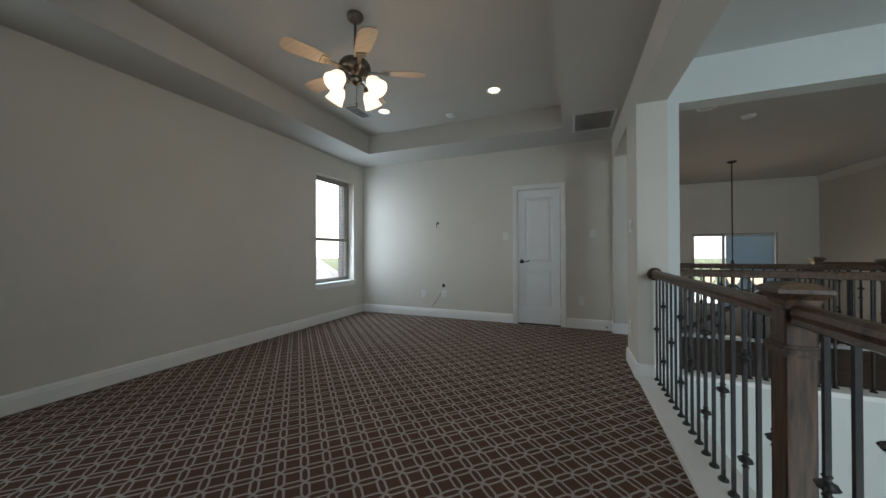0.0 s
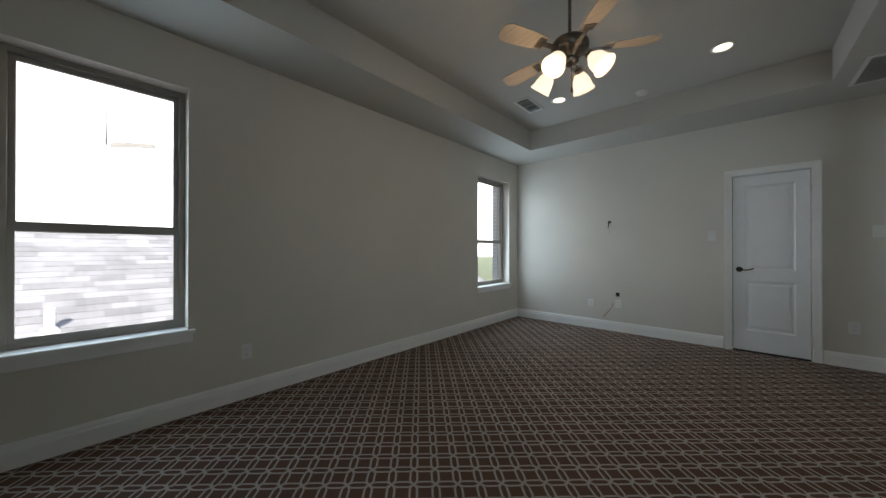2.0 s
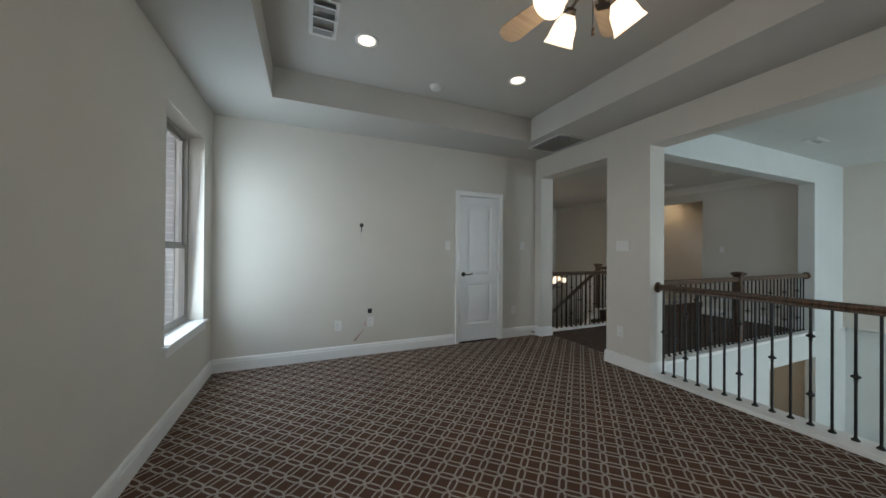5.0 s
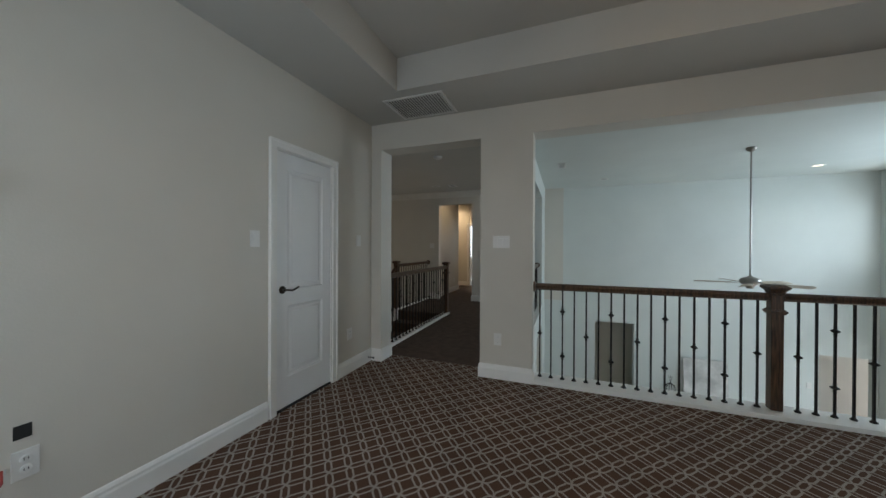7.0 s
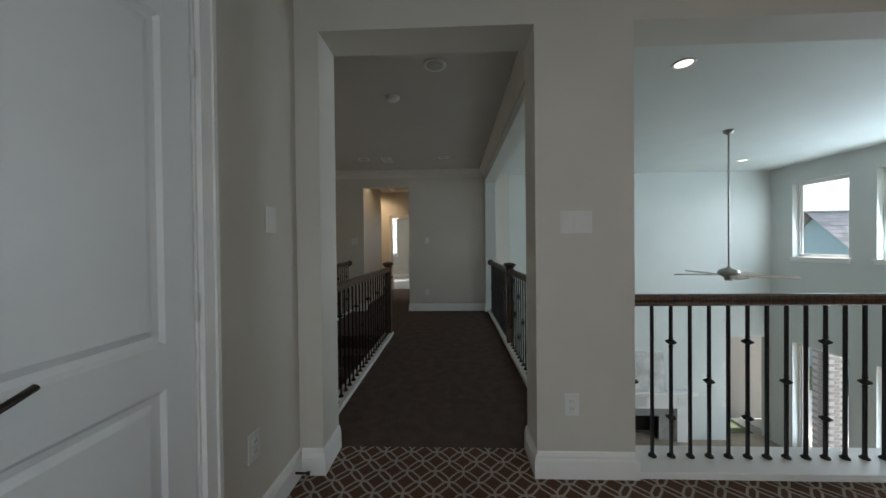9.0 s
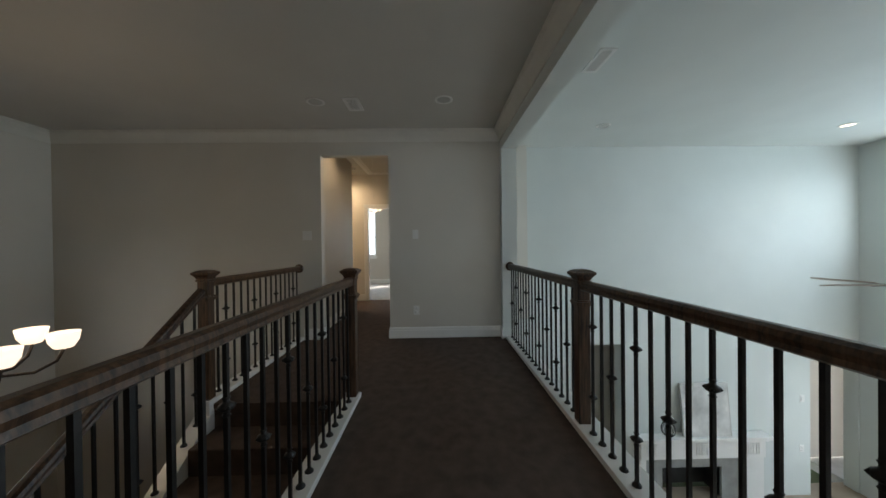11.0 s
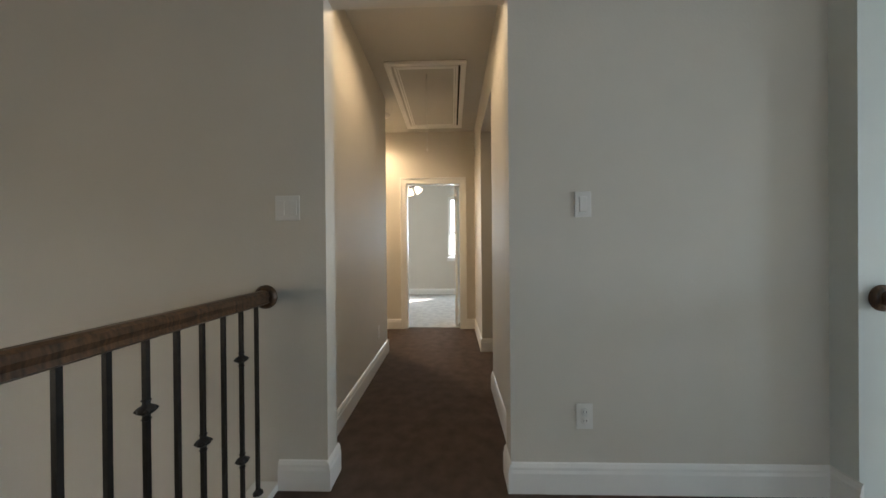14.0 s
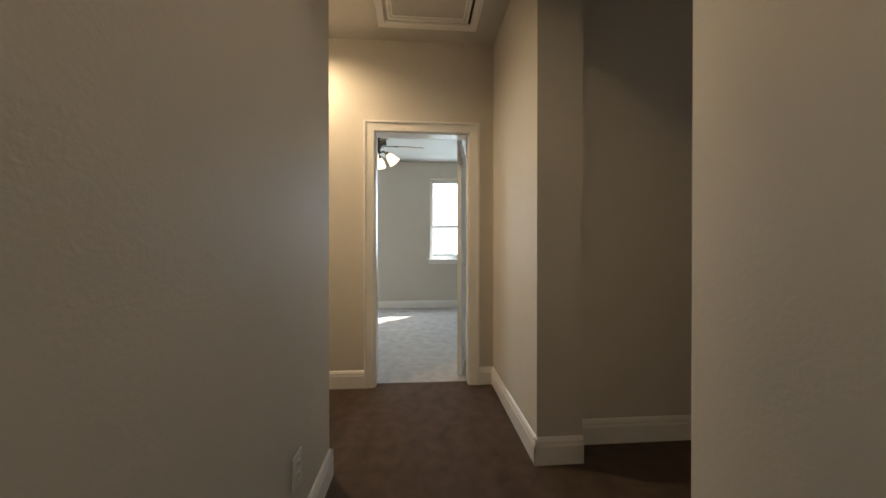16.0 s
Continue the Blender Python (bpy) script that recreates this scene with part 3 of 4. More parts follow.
def newel(parent, x, y, top=1.02, foot=0.0):
    """A square oak post with a collar and a pyramid cap."""
    h = 0.038
    post = part("newel_post", boxes((x - h, x + h, y - h, y + h, foot, top - 0.05), bevel=0.004), WOOD, parent, "square dark oak newel post")
    bm = bmesh.new()
    for e, z0, z1 in ((0.010, 0.785, 0.797), (0.016, 0.797, 0.812), (0.008, 0.812, 0.822)):
        box(bm, x - h - e, x + h + e, y - h - e, y + h + e, z0, z1)
    part("collar", bm, WOOD, post)
    part("neck", boxes((x - h - 0.008, x + h + 0.008, y - h - 0.008, y + h + 0.008, top - 0.09, top - 0.076), bevel=0.003), WOOD, post)
    bm = bmesh.new()
    loops = []
    for e, z in ((0.004, top - 0.072), (0.009, top - 0.055), (0.022, top - 0.040), (0.028, top - 0.034), (0.028, top - 0.022), (0.020, top - 0.017), (0.002, top - 0.006), (-0.036, top)):
        loops.append([bm.verts.new((x + sx * (h + e), y + sy * (h + e), z)) for sx, sy in ((-1, -1), (1, -1), (1, 1), (-1, 1))])
    for a, b in zip(loops, loops[1:]):
        for i in range(4):
            bm.faces.new((a[i], a[(i + 1) % 4], b[(i + 1) % 4], b[i]))
    bm.faces.new(loops[-1])
    bm.faces.new(loops[0][::-1])
    part("cap", bm, WOOD, post)
    return post


def rosette(parent, place, facing):
    """A turned oak disc on the wall at a rail's end; facing is the wall's normal."""
    m = Matrix.Translation(place) @ Vector(facing).to_track_quat("Z", "Y").to_matrix().to_4x4()
    part("rosette", turned(bmesh.new(), [(0.056, 0), (0.056, 0.008), (0.048, 0.014), (0.044, 0.020), (0.034, 0.022), (0, 0.022)], 28, m), WOOD, parent, "round dark oak wall rosette")


def railing(name, a, b, label, meshes, start=0, z=RAILZ, foot=CURB, gap=0.104, skip=(), z2=None, foot2=None):
    """Handrail from a to b with iron balusters under it; z2 and foot2 slope it."""
    r = thing(name, (a[0], a[1], 0), label, "railing")
    z2 = z if z2 is None else z2
    foot2 = foot if foot2 is None else foot2
    inv = Matrix.Translation((-a[0], -a[1], 0))
    rail_bm = swept(bmesh.new(), RAIL, [(0, 0, z), (b[0] - a[0], b[1] - a[1], z2)], smooth=False)
    hr = part("handrail", rail_bm, WOOD, r, "dark stained oak handrail")
    length = math.hypot(b[0] - a[0], b[1] - a[1])
    count = int(length / gap)
    off = (length - (count - 1) * gap) / 2
    for i in range(count):
        s = (off + i * gap) / length
        if any(lo < s * length < hi for lo, hi in skip):
            continue
        x, y = (b[0] - a[0]) * s, (b[1] - a[1]) * s
        f = foot + (foot2 - foot) * s
        top = z + (z2 - z) * s - 0.03
        rod = share("baluster", meshes[0], r, Matrix.Translation((x, y, f)) @ Matrix.Diagonal((1, 1, (top - f) / 1.0, 1)))
        share("shoe", meshes[1], r, Matrix.Translation((x, y, f)))
        k = (i + start) % 4
        for frac in {0: (0.5,), 1: (), 2: (0.26, 0.76), 3: ()}[k]:
            share("knuckle", meshes[2], r, Matrix.Translation((x, y, f + (top - f) * frac)))
    return r


BAL = baluster_meshes(1.0)
RX, RY, SY, FY = 1.175, 3.835, 5.425, 6.525
NG = 1.74
g = railing("railing_game_room", (RX, COL0), (RX, NG + 0.046), "dark oak and black iron railing beside great room", BAL, 0)
rosette(g, (0, 0, RAILZ), (0, -1, 0))
newel(g, 0, NG - COL0, foot=CURB)
g2 = railing("railing_game_room", (RX, NG - 0.046), (RX, -1.3), "dark oak and black iron railing beside great room", BAL, 0)
NB = 3.297
b1 = railing("railing_bridge", (5.29, RY), (NB + 0.046, RY), "dark oak and black iron railing above great room", BAL, 0)
rosette(b1, (0, 0, RAILZ), (-1, 0, 0))
newel(b1, NB - 5.29, 0, foot=CURB)
b2 = railing("railing_bridge", (NB - 0.046, RY), (STUB, RY), "dark oak and black iron railing above great room", BAL, 2)
rosette(b2, (STUB - NB + 0.046, 0, RAILZ), (1, 0, 0))
NS = 3.735
s1 = railing("stair_guard_railing", (NS - 0.046, SY), (XR2, SY), "dark oak and black iron railing beside stairs", BAL, 1)
newel(s1, 0.046, 0, foot=CURB)
rosette(s1, (XR2 - NS + 0.046, 0, RAILZ), (1, 0, 0))
f1 = railing("railing_landing", (EX, FY), (NS + 0.046, FY), "dark oak and black iron railing above foyer", BAL, 1)
rosette(f1, (0, 0, RAILZ), (-1, 0, 0))
newel(f1, NS - EX, 0, foot=-0.15)
SL = 0.18 / 0.27
sx = 4.4
st = railing("railing_stair", (NS - 0.046, FY), (NS - 0.046 - sx, FY), "sloping dark oak stair railing", BAL, 2, z=RAILZ - 0.06, z2=RAILZ - 0.06 - sx * SL, foot=-0.06, foot2=-0.06 - sx * SL, gap=0.115)

# white curbs under the rails
for rows in (((XR - 0.004, XR2, -1.3, COL0, -0.32, CURB),), ((STUB, 5.29, BY0 - 0.012, BY1 - 0.035, -0.004, CURB),), ((XR2, NS + 0.06, 5.37, 5.49, -0.33, CURB),), ((NS - 0.06, EX, 6.47, 6.59, -0.33, CURB),)):
    structure("curb", boxes(*rows, bevel=0.004), TRIM, "white painted curb under a railing", "trim")

# stairs
stair = thing("staircase", (NS, 5.98, 0), "carpeted staircase going down to the foyer", "staircase", kind="structure")
tread = mesh_of("tread", boxes((-0.29, 0, -0.48, 0.48, -0.2, 0), bevel=0.008), BROWN_CARPET)
for i in range(16):
    share("tread", tread, stair, Matrix.Translation((-0.27 * i, 0, -0.18 * (i + 1))))
bm = bmesh.new()
vs = [bm.verts.new((x, y, z)) for y in (0.485, 0.60) for x, z in ((0.0, -0.03), (-4.4, -0.03 - 4.4 * SL), (-4.4, -0.4 - 4.4 * SL), (0.0, -0.4))]
for f in ((0, 1, 2, 3), (7, 6, 5, 4), (0, 4, 5, 1), (1, 5, 6, 2), (2, 6, 7, 3), (3, 7, 4, 0)):
    bm.faces.new([vs[i] for i in f])
bmesh.ops.recalc_face_normals(bm, faces=bm.faces)
part("stringer", bm, TRIM, stair, "white painted stringer")

# ---- ceiling fixtures ----


def fan(name, place, label, rod, blades, radius, lit=True, turn=0.0, drop=0.165, metal=None, blade_mat=None, chain=True):
    """A ceiling fan: canopy, rod, motor, blades with irons, and a four-light kit."""
    metal = metal or NICKEL
    f = thing(name, place, label, "ceiling fan")
    part("canopy", turned(bmesh.new(), [(0.0, 0), (0.062, 0), (0.064, -0.012), (0.055, -0.035), (0.03, -0.058), (0.013, -0.064), (0, -0.064)], 28), metal, f)
    part("downrod", turned(bmesh.new(), [(0.011, -0.05), (0.011, -rod)], 12), metal, f)
    part("motor", turned(bmesh.new(), [(0.012, -rod + 0.03), (0.022, -rod + 0.015), (0.05, -rod), (0.105, -rod - 0.018), (0.122, -rod - 0.045), (0.122, -rod - 0.075), (0.105, -rod - 0.098), (0.07, -rod - 0.112), (0.05, -rod - 0.135), (0.045, -rod - 0.165), (0, -rod - 0.17)], 32), metal, f)
    zb = -rod - 0.085
    for k in range(blades):
        a = turn + 2 * math.pi * k / blades
        m = Matrix.Rotation(a, 4, "Z") @ Matrix.Translation((0, 0, zb)) @ Matrix.Rotation(radians(11), 4, "X")
        bm = bmesh.new()
        outline = [(0.21, -0.045), (0.30, -0.058), (radius - 0.06, -0.068), (radius - 0.015, -0.05), (radius, 0), (radius - 0.015, 0.05), (radius - 0.06, 0.068), (0.30, 0.058), (0.21, 0.045)]
        lo = [bm.verts.new(m @ Vector((x, y, -0.003))) for x, y in outline]
        hi = [bm.verts.new(m @ Vector((x, y, 0.003))) for x, y in outline]
        bm.faces.new(hi)
        bm.faces.new(lo[::-1])
        for i in range(len(outline)):
            j = (i + 1) % len(outline)
            bm.faces.new((lo[i], lo[j], hi[j], hi[i]))
        bl = part("blade", bm, blade_mat or BLADE, f)
        bm = bmesh.new()
        box(bm, 0.09, 0.26, -0.016, 0.016, -0.010, -0.004)
        box(bm, 0.22, 0.27, -0.036, 0.036, -0.010, -0.004)
        bmesh.ops.transform(bm, matrix=m, verts=bm.verts)
        part("blade_iron", bm, metal, bl)
    if lit:
        zk = -rod - drop
        part("light_hub", turned(bmesh.new(), [(0, zk + 0.01), (0.05, zk), (0.058, zk - 0.02), (0.03, zk - 0.045), (0.012, zk - 0.055), (0, zk - 0.06)], 24), metal, f)
        for k in range(4):
            a = math.pi / 2 * k - 0.08
            arm = swept(bmesh.new(), round_section(0.008, 8), [Matrix.Rotation(a, 3, "Z") @ Vector(p) for p in ((0.04, 0, zk - 0.015), (0.085, 0, zk - 0.006), (0.125, 0, zk - 0.018), (0.142, 0, zk - 0.04))])
            ar = part("lamp_arm", arm, metal, f)
            m = Matrix.Rotation(a, 4, "Z") @ Matrix.Translation((0.142, 0, zk - 0.038)) @ Matrix.Rotation(radians(180 - 40), 4, "Y") @ Matrix.Scale(1.22, 4)
            part("shade", turned(bmesh.new(), [(0.022, 0), (0.030, 0.012), (0.044, 0.035), (0.050, 0.062), (0.053, 0.085), (0.062, 0.108), (0.059, 0.107), (0.049, 0.085), (0.046, 0.062), (0.040, 0.037), (0.02, 0.012), (0, 0.006)], 20, m), SHADE, ar, "frosted tulip glass shade, lit")
            part("socket", turned(bmesh.new(), [(0, -0.022), (0.02, -0.02), (0.024, 0.004), (0, 0.006)], 14, m), metal, ar)
        if chain:
            part("pull_chain", turned(bmesh.new(), [(0, zk - 0.05), (0.0022, zk - 0.05), (0.0022, zk - 0.19), (0.007, zk - 0.195), (0.008, zk - 0.225), (0, zk - 0.23)], 8, Matrix.Translation((0.012, 0.004, 0))), BRONZE, f)
    return f


FAN = (-1.05, 2.43, TRAY)
fan("ceiling_fan", FAN, "five-blade nickel ceiling fan with four lit shades", 0.355, 5, 0.55, True, 0.5, drop=0.14, metal=PEWTER)
for k in range(4):
    a = math.pi / 2 * k - 0.08
    point_light("fan_lamp", (FAN[0] + 0.30 * math.cos(a), FAN[1] + 0.30 * math.sin(a), TRAY - 0.72), 0.65, LIT, 0.05)
fan("ceiling_fan", (3.88, 0.73, CG), "nickel ceiling fan on a long rod, unlit", 1.90, 5, 0.66, False, 0.15)
fan("ceiling_fan", (9.9, 6.46, 2.70), "bronze bedroom ceiling fan with lit shades", 0.20, 5, 0.60, True, 1.1, metal=BRONZE)
point_light("bedroom_fan_lamp", (9.9, 6.46, 1.98), 1.5, LIT, 0.08)


def downlight(place, lit, label):
    d = thing("recessed_downlight", place, label, "downlight", "ceiling downlights")
    part("trim_ring", turned(bmesh.new(), [(0.092, 0), (0.092, -0.006), (0.078, -0.009), (0.068, -0.004), (0.066, 0.0)], 28), PLASTIC, d)
    part("lens", turned(bmesh.new(), [(0.067, -0.0035), (0.03, -0.006), (0, -0.0065)], 28), BULB if lit else LENS_OFF, d, "glowing lens" if lit else "dull unlit lens")
    return d


for x, y in ((-1.77, 3.99), (-0.30, 3.99)):
    downlight((x, y, TRAY - 0.001), True, "lit recessed downlight in the tray ceiling")
    spot_light("downlight_lamp", (x, y, TRAY - 0.03), 1.0, LIT)
for x, y, z, on in ((4.56, 5.98, CB, False), (4.52, 4.67, CB, False), (1.89, 4.65, CB, False), (5.53, 2.49, CG, False), (2.18, 2.52, CG, True), (5.54, -0.91, CG, True), (2.18, -0.91, CG, True)):
    downlight((x, y, z - 0.001), on, "lit recessed downlight in great room ceiling" if on else "unlit recessed downlight in a pale ceiling")
    if on:
        spot_light("downlight_lamp", (x, y, CG - 0.03), 1.2, LIT)


def vent(name, place, w, h, slats, label, axis="x", mat=None):
    """A louvred grille lying under a ceiling; slats run along the given axis."""
    v = thing(name, place, label, "air vent")
    f = 0.028
    part("frame", boxes((-w / 2, w / 2, -h / 2, -h / 2 + f, -0.008, 0), (-w / 2, w / 2, h / 2 - f, h / 2, -0.008, 0), (-w / 2, -w / 2 + f, -h / 2 + f, h / 2 - f, -0.008, 0), (w / 2 - f, w / 2, -h / 2 + f, h / 2 - f, -0.008, 0)), mat or PLASTIC, v)
    part("backing", boxes((-w / 2 + f, w / 2 - f, -h / 2 + f, h / 2 - f, -0.002, 0)), VOID, v)
    span = (h if axis == "x" else w) - 2 * f
    for i in range(slats):
        p = -span / 2 + span * (i + 0.5) / slats
        t = span / slats * 0.47
        bm = boxes((-w / 2 + f, w / 2 - f, -t, t, -0.0012, 0.0012)) if axis == "x" else boxes((-t, t, -h / 2 + f, h / 2 - f, -0.0012, 0.0012))
        bmesh.ops.rotate(bm, verts=bm.verts, cent=(0, 0, 0), matrix=Matrix.Rotation(radians(28), 3, "X" if axis == "x" else "Y"))
        bmesh.ops.translate(bm, verts=bm.verts, vec=(0, p, -0.005) if axis == "x" else (p, 0, -0.005))
        part("slat", bm, mat or PLASTIC, v)
    return v


vent("return_air_vent", (0.77, 4.61, SOF - 0.001), 0.46, 0.60, 20, "white louvred return air grille in soffit", "x")
vent("supply_air_vent", (-2.10, 3.87, TRAY - 0.001), 0.20, 0.42, 3, "white supply register in tray ceiling", "x")
vent("supply_air_vent", (4.62, 5.61, CB - 0.001), 0.30, 0.16, 9, "white supply register above the bridge", "x")
vent("supply_air_vent", (4.03, 3.33, CG - 0.001), 0.36, 0.14, 6, "white supply register in great room ceiling", "x")


def smoke_alarm(place, label):
    s = thing("smoke_alarm", place, label, "smoke alarm")
    part("base", turned(bmesh.new(), [(0, 0), (0.068, 0), (0.068, -0.010), (0.06, -0.014), (0, -0.014)], 26), PLASTIC, s)
    part("cover", turned(bmesh.new(), [(0.058, -0.014), (0.055, -0.026), (0.04, -0.034), (0.015, -0.037), (0, -0.037)], 26), PLASTIC, s)
    return s


smoke_alarm((-0.99, 4.43, TRAY), "round white smoke alarm on tray ceiling")
smoke_alarm((2.42, 5.09, CB), "round white smoke alarm above the bridge")
smoke_alarm((7.80, 6.45, CG), "round white smoke alarm in the hall")

# ---- wall plates ----


def plate(name, place, facing, w, label, rockers=1, kind_of="switch"):
    """A wall plate: rocker switches or a two-socket outlet; facing is the wall normal."""
    p = thing(name, (0, 0, 0), label, "light switch" if kind_of == "switch" else "wall outlet")
    p.matrix_world = Matrix.Translation(place) @ Matrix.Rotation(math.atan2(facing[1], facing[0]) + math.pi / 2, 4, "Z")
    h = 0.118
    part("cover_plate", boxes((-w / 2, w / 2, -0.006, 0, -h / 2, h / 2), bevel=0.002), PLASTIC, p)
    step = w / rockers
    for i in range(rockers):
        x = -w / 2 + step * (i + 0.5)
        if kind_of == "switch":
            bm = boxes((x - 0.017, x + 0.017, -0.010, -0.006, -0.034, 0.034), bevel=0.0015)
            part("rocker", bm, PLASTIC, p)
        else:
            for s in (-1, 1):
                part("socket", turned(bmesh.new(), [(0.017, 0.006), (0.017, 0.009), (0.015, 0.010), (0, 0.010)], 18, Matrix.Translation((x, 0, s * 0.021)) @ Matrix.Rotation(radians(90), 4, "X")), PLASTIC, p)
                part("slot", boxes((x - 0.007, x - 0.005, -0.0108, -0.0098, s * 0.021 - 0.004, s * 0.021 + 0.006), (x + 0.005, x + 0.007, -0.0108, -0.0098, s * 0.021 - 0.004, s * 0.021 + 0.006)), DARK, p)
    return p


plate("light_switch", (-0.432, YF, 1.35), (0, -1), 0.076, "white rocker switch beside the closet door")
plate("light_switch", (0.80, YF, 1.36), (0, -1), 0.076, "white rocker switch on the cream wall")
plate("light_switch", (XR, 3.87, 1.35), (-1, 0), 0.165, "white three-gang rocker switch on the column", 3)
plate("light_switch", (EX, 5.032, 1.337), (-1, 0), 0.076, "white rocker switch on the end wall")
plate("light_switch", (EX, 6.416, 1.336), (-1, 0), 0.118, "white two-gang rocker switch by hall opening", 2)
plate("outlet", (0.65, YF, 0.40), (0, -1), 0.076, "white outlet near the closet door", 1, "outlet")
plate("outlet", (-1.85, YF, 0.38), (0, -1), 0.076, "white outlet on the far wall", 1, "outlet")
plate("outlet", (-1.47, YF, 0.40), (0, -1), 0.076, "white low outlet below loose cables", 1, "outlet")
plate("outlet", (XL, 1.07, 0.37), (1, 0), 0.076, "white outlet under the window wall", 1, "outlet")
plate("outlet", (XR, 3.90, 0.39), (-1, 0), 0.076, "white outlet low on the column", 1, "outlet")
plate("outlet", (EX, 5.031, 0.357), (-1, 0), 0.076, "white outlet on the end wall", 1, "outlet")
plate("outlet", (6.98, 6.36, 0.33), (0, -1), 0.076, "white outlet low in the hall", 1, "outlet")

# cable stubs for a wall television
w = thing("wall_cable", (-1.585, YF, 1.585), "loose cable ends from a low-voltage hole", "cable")
part("hole", turned(bmesh.new(), [(0.024, 0.001), (0.02, 0.003), (0, 0.003)], 16, Matrix.Rotation(radians(90), 4, "X")), DARK, w)
part("cable", swept(bmesh.new(), round_section(0.007, 8), [(0, 0.01, 0.01), (0.0, -0.03, 0.0), (-0.004, -0.045, -0.03), (-0.008, -0.035, -0.075)]), BRONZE, w)
part("cable", swept(bmesh.new(), round_section(0.004, 8), [(0.006, 0.01, 0.0), (0.008, -0.02, -0.02), (0.004, -0.02, -0.09), (0.0, -0.01, -0.15)]), CABLE_W, w)
w = thing("wall_cable", (-1.48, YF, 0.534), "dark cable box opening with hanging cables", "cable")
part("hole", boxes((-0.022, 0.028, -0.003, 0.0, -0.028, 0.028)), DARK, w, "dark open box")
part("cable", swept(bmesh.new(), round_section(0.0045, 8), [(-0.05, 0.0, -0.13), (-0.06, -0.04, -0.16), (-0.09, -0.05, -0.22), (-0.14, -0.04, -0.29), (-0.18, -0.03, -0.34)]), CABLE_R, w, "red cable")
part("cable", swept(bmesh.new(), round_section(0.0045, 8), [(-0.04, 0.0, -0.13), (-0.07, -0.05, -0.18), (-0.12, -0.05, -0.25), (-0.19, -0.03, -0.33)]), CABLE_W, w, "white cable")

s = thing("door_stop", (0.965, YF - 0.015, 0.06), "small bronze door stop on the baseboard", "door stop")
part("spring", swept(bmesh.new(), round_section(0.006, 8), [(0, 0, 0), (0, -0.06, 0.0)]), BRONZE, s)
part("tip", swept(bmesh.new(), round_section(0.010, 10), [(0, -0.06, 0), (0, -0.075, 0)]), IRON, s, "black rubber tip")

# attic hatch in the hall ceiling
h = thing("attic_hatch", (7.45, 5.86, CG), "white framed attic hatch with a pull cord", "attic hatch")
hw, hl = 0.365, 0.76


def ring(x, y, w, z0, z1, bevel=0.004):
    """A flat rectangular frame of half sizes x and y and width w."""
    return boxes((-x, x, -y, -y + w, z0, z1), (-x, x, y - w, y, z0, z1), (-x, -x + w, -y + w, y - w, z0, z1), (x - w, x, -y + w, y - w, z0, z1), bevel=bevel)


casing_ring = part("frame", ring(hl, hw, 0.052, -0.020, 0), TRIM, h, "white painted casing")
part("bead", ring(hl, hw, 0.016, -0.028, -0.020, 0.003), TRIM, casing_ring)
lid = part("panel", boxes((-hl + 0.062, hl - 0.066, -hw + 0.070, hw - 0.058, -0.010, -0.002)), CEIL, h, "pale painted hatch panel")
part("moulding", ring(hl - 0.068, hw - 0.074, 0.020, -0.018, -0.010), TRIM, lid)
part("moulding", ring(hl - 0.095, hw - 0.100, 0.014, -0.014, -0.010, 0.002), TRIM, lid)
# solid near-black strip gives the hatch gap its shade by colour
part("gap", boxes((-hl + 0.052, hl - 0.052, -hw + 0.052, -hw + 0.069, -0.004, -0.001)), DARK, h, "dark strip standing in for the shaded gap beside the panel")
part("cord", swept(bmesh.new(), round_section(0.0028, 6), [(-0.57, 0.0, -0.01), (-0.572, 0.002, -0.35), (-0.568, 0.0, -0.70)]), CABLE_W, h, "thin pull cord")
part("cord_knob", turned(bmesh.new(), [(0, -0.735), (0.008, -0.73), (0.010, -0.715), (0.004, -0.70), (0, -0.695)], 10, Matrix.Translation((-0.568, 0, 0))), PLASTIC, h)

# ---- great room ----
fp = thing("fireplace", (GX, 0.5, LOW), "white mantel fireplace with grey tile surround", "fireplace")
part("firebox", boxes((0.35, 0.38, -0.45, 0.61, 0, 0.53), (0.02, 0.35, -0.45, -0.42, 0, 0.53), (0.02, 0.35, 0.58, 0.61, 0, 0.53), (0.02, 0.35, -0.42, 0.58, 0.5, 0.53)), SOOT, fp, "black firebox")
part("surround", boxes((-0.02, 0, -0.75, -0.42, 0, 0.74), (-0.02, 0, 0.58, 0.90, 0, 0.74), (-0.02, 0, -0.42, 0.58, 0.53, 0.74)), TILE, fp, "grey tile surround")
part("mantel_shelf", boxes((-0.20, 0, -1.12, 1.06, 1.05, 1.10), bevel=0.006), TRIM, fp)
fz = part("frieze", boxes((-0.13, 0, -1.05, 1.0, 0.74, 1.05), (-0.16, -0.13, -1.08, 1.03, 1.01, 1.05)), TRIM, fp)
for k in range(3):
    y = -0.85 + 0.85 * k - 0.02
    for q in range(5):
        part("flute", boxes((-0.142, -0.13, y - 0.09 + 0.045 * q, y - 0.065 + 0.045 * q, 0.80, 0.98)), TRIM, fz)
for a, b in ((-1.05, -0.75), (0.90, 1.0)):
    part("leg", boxes((-0.10, 0, a, b, 0, 0.74)), TRIM, fp)
art = thing("canvas_painting", (GX - 0.13, 0.41, LOW + 1.10), "pale abstract canvas leaning on the mantel", "painting")
bm = boxes((-0.015, 0.015, -0.385, 0.385, 0, 0.83), bevel=0.003)
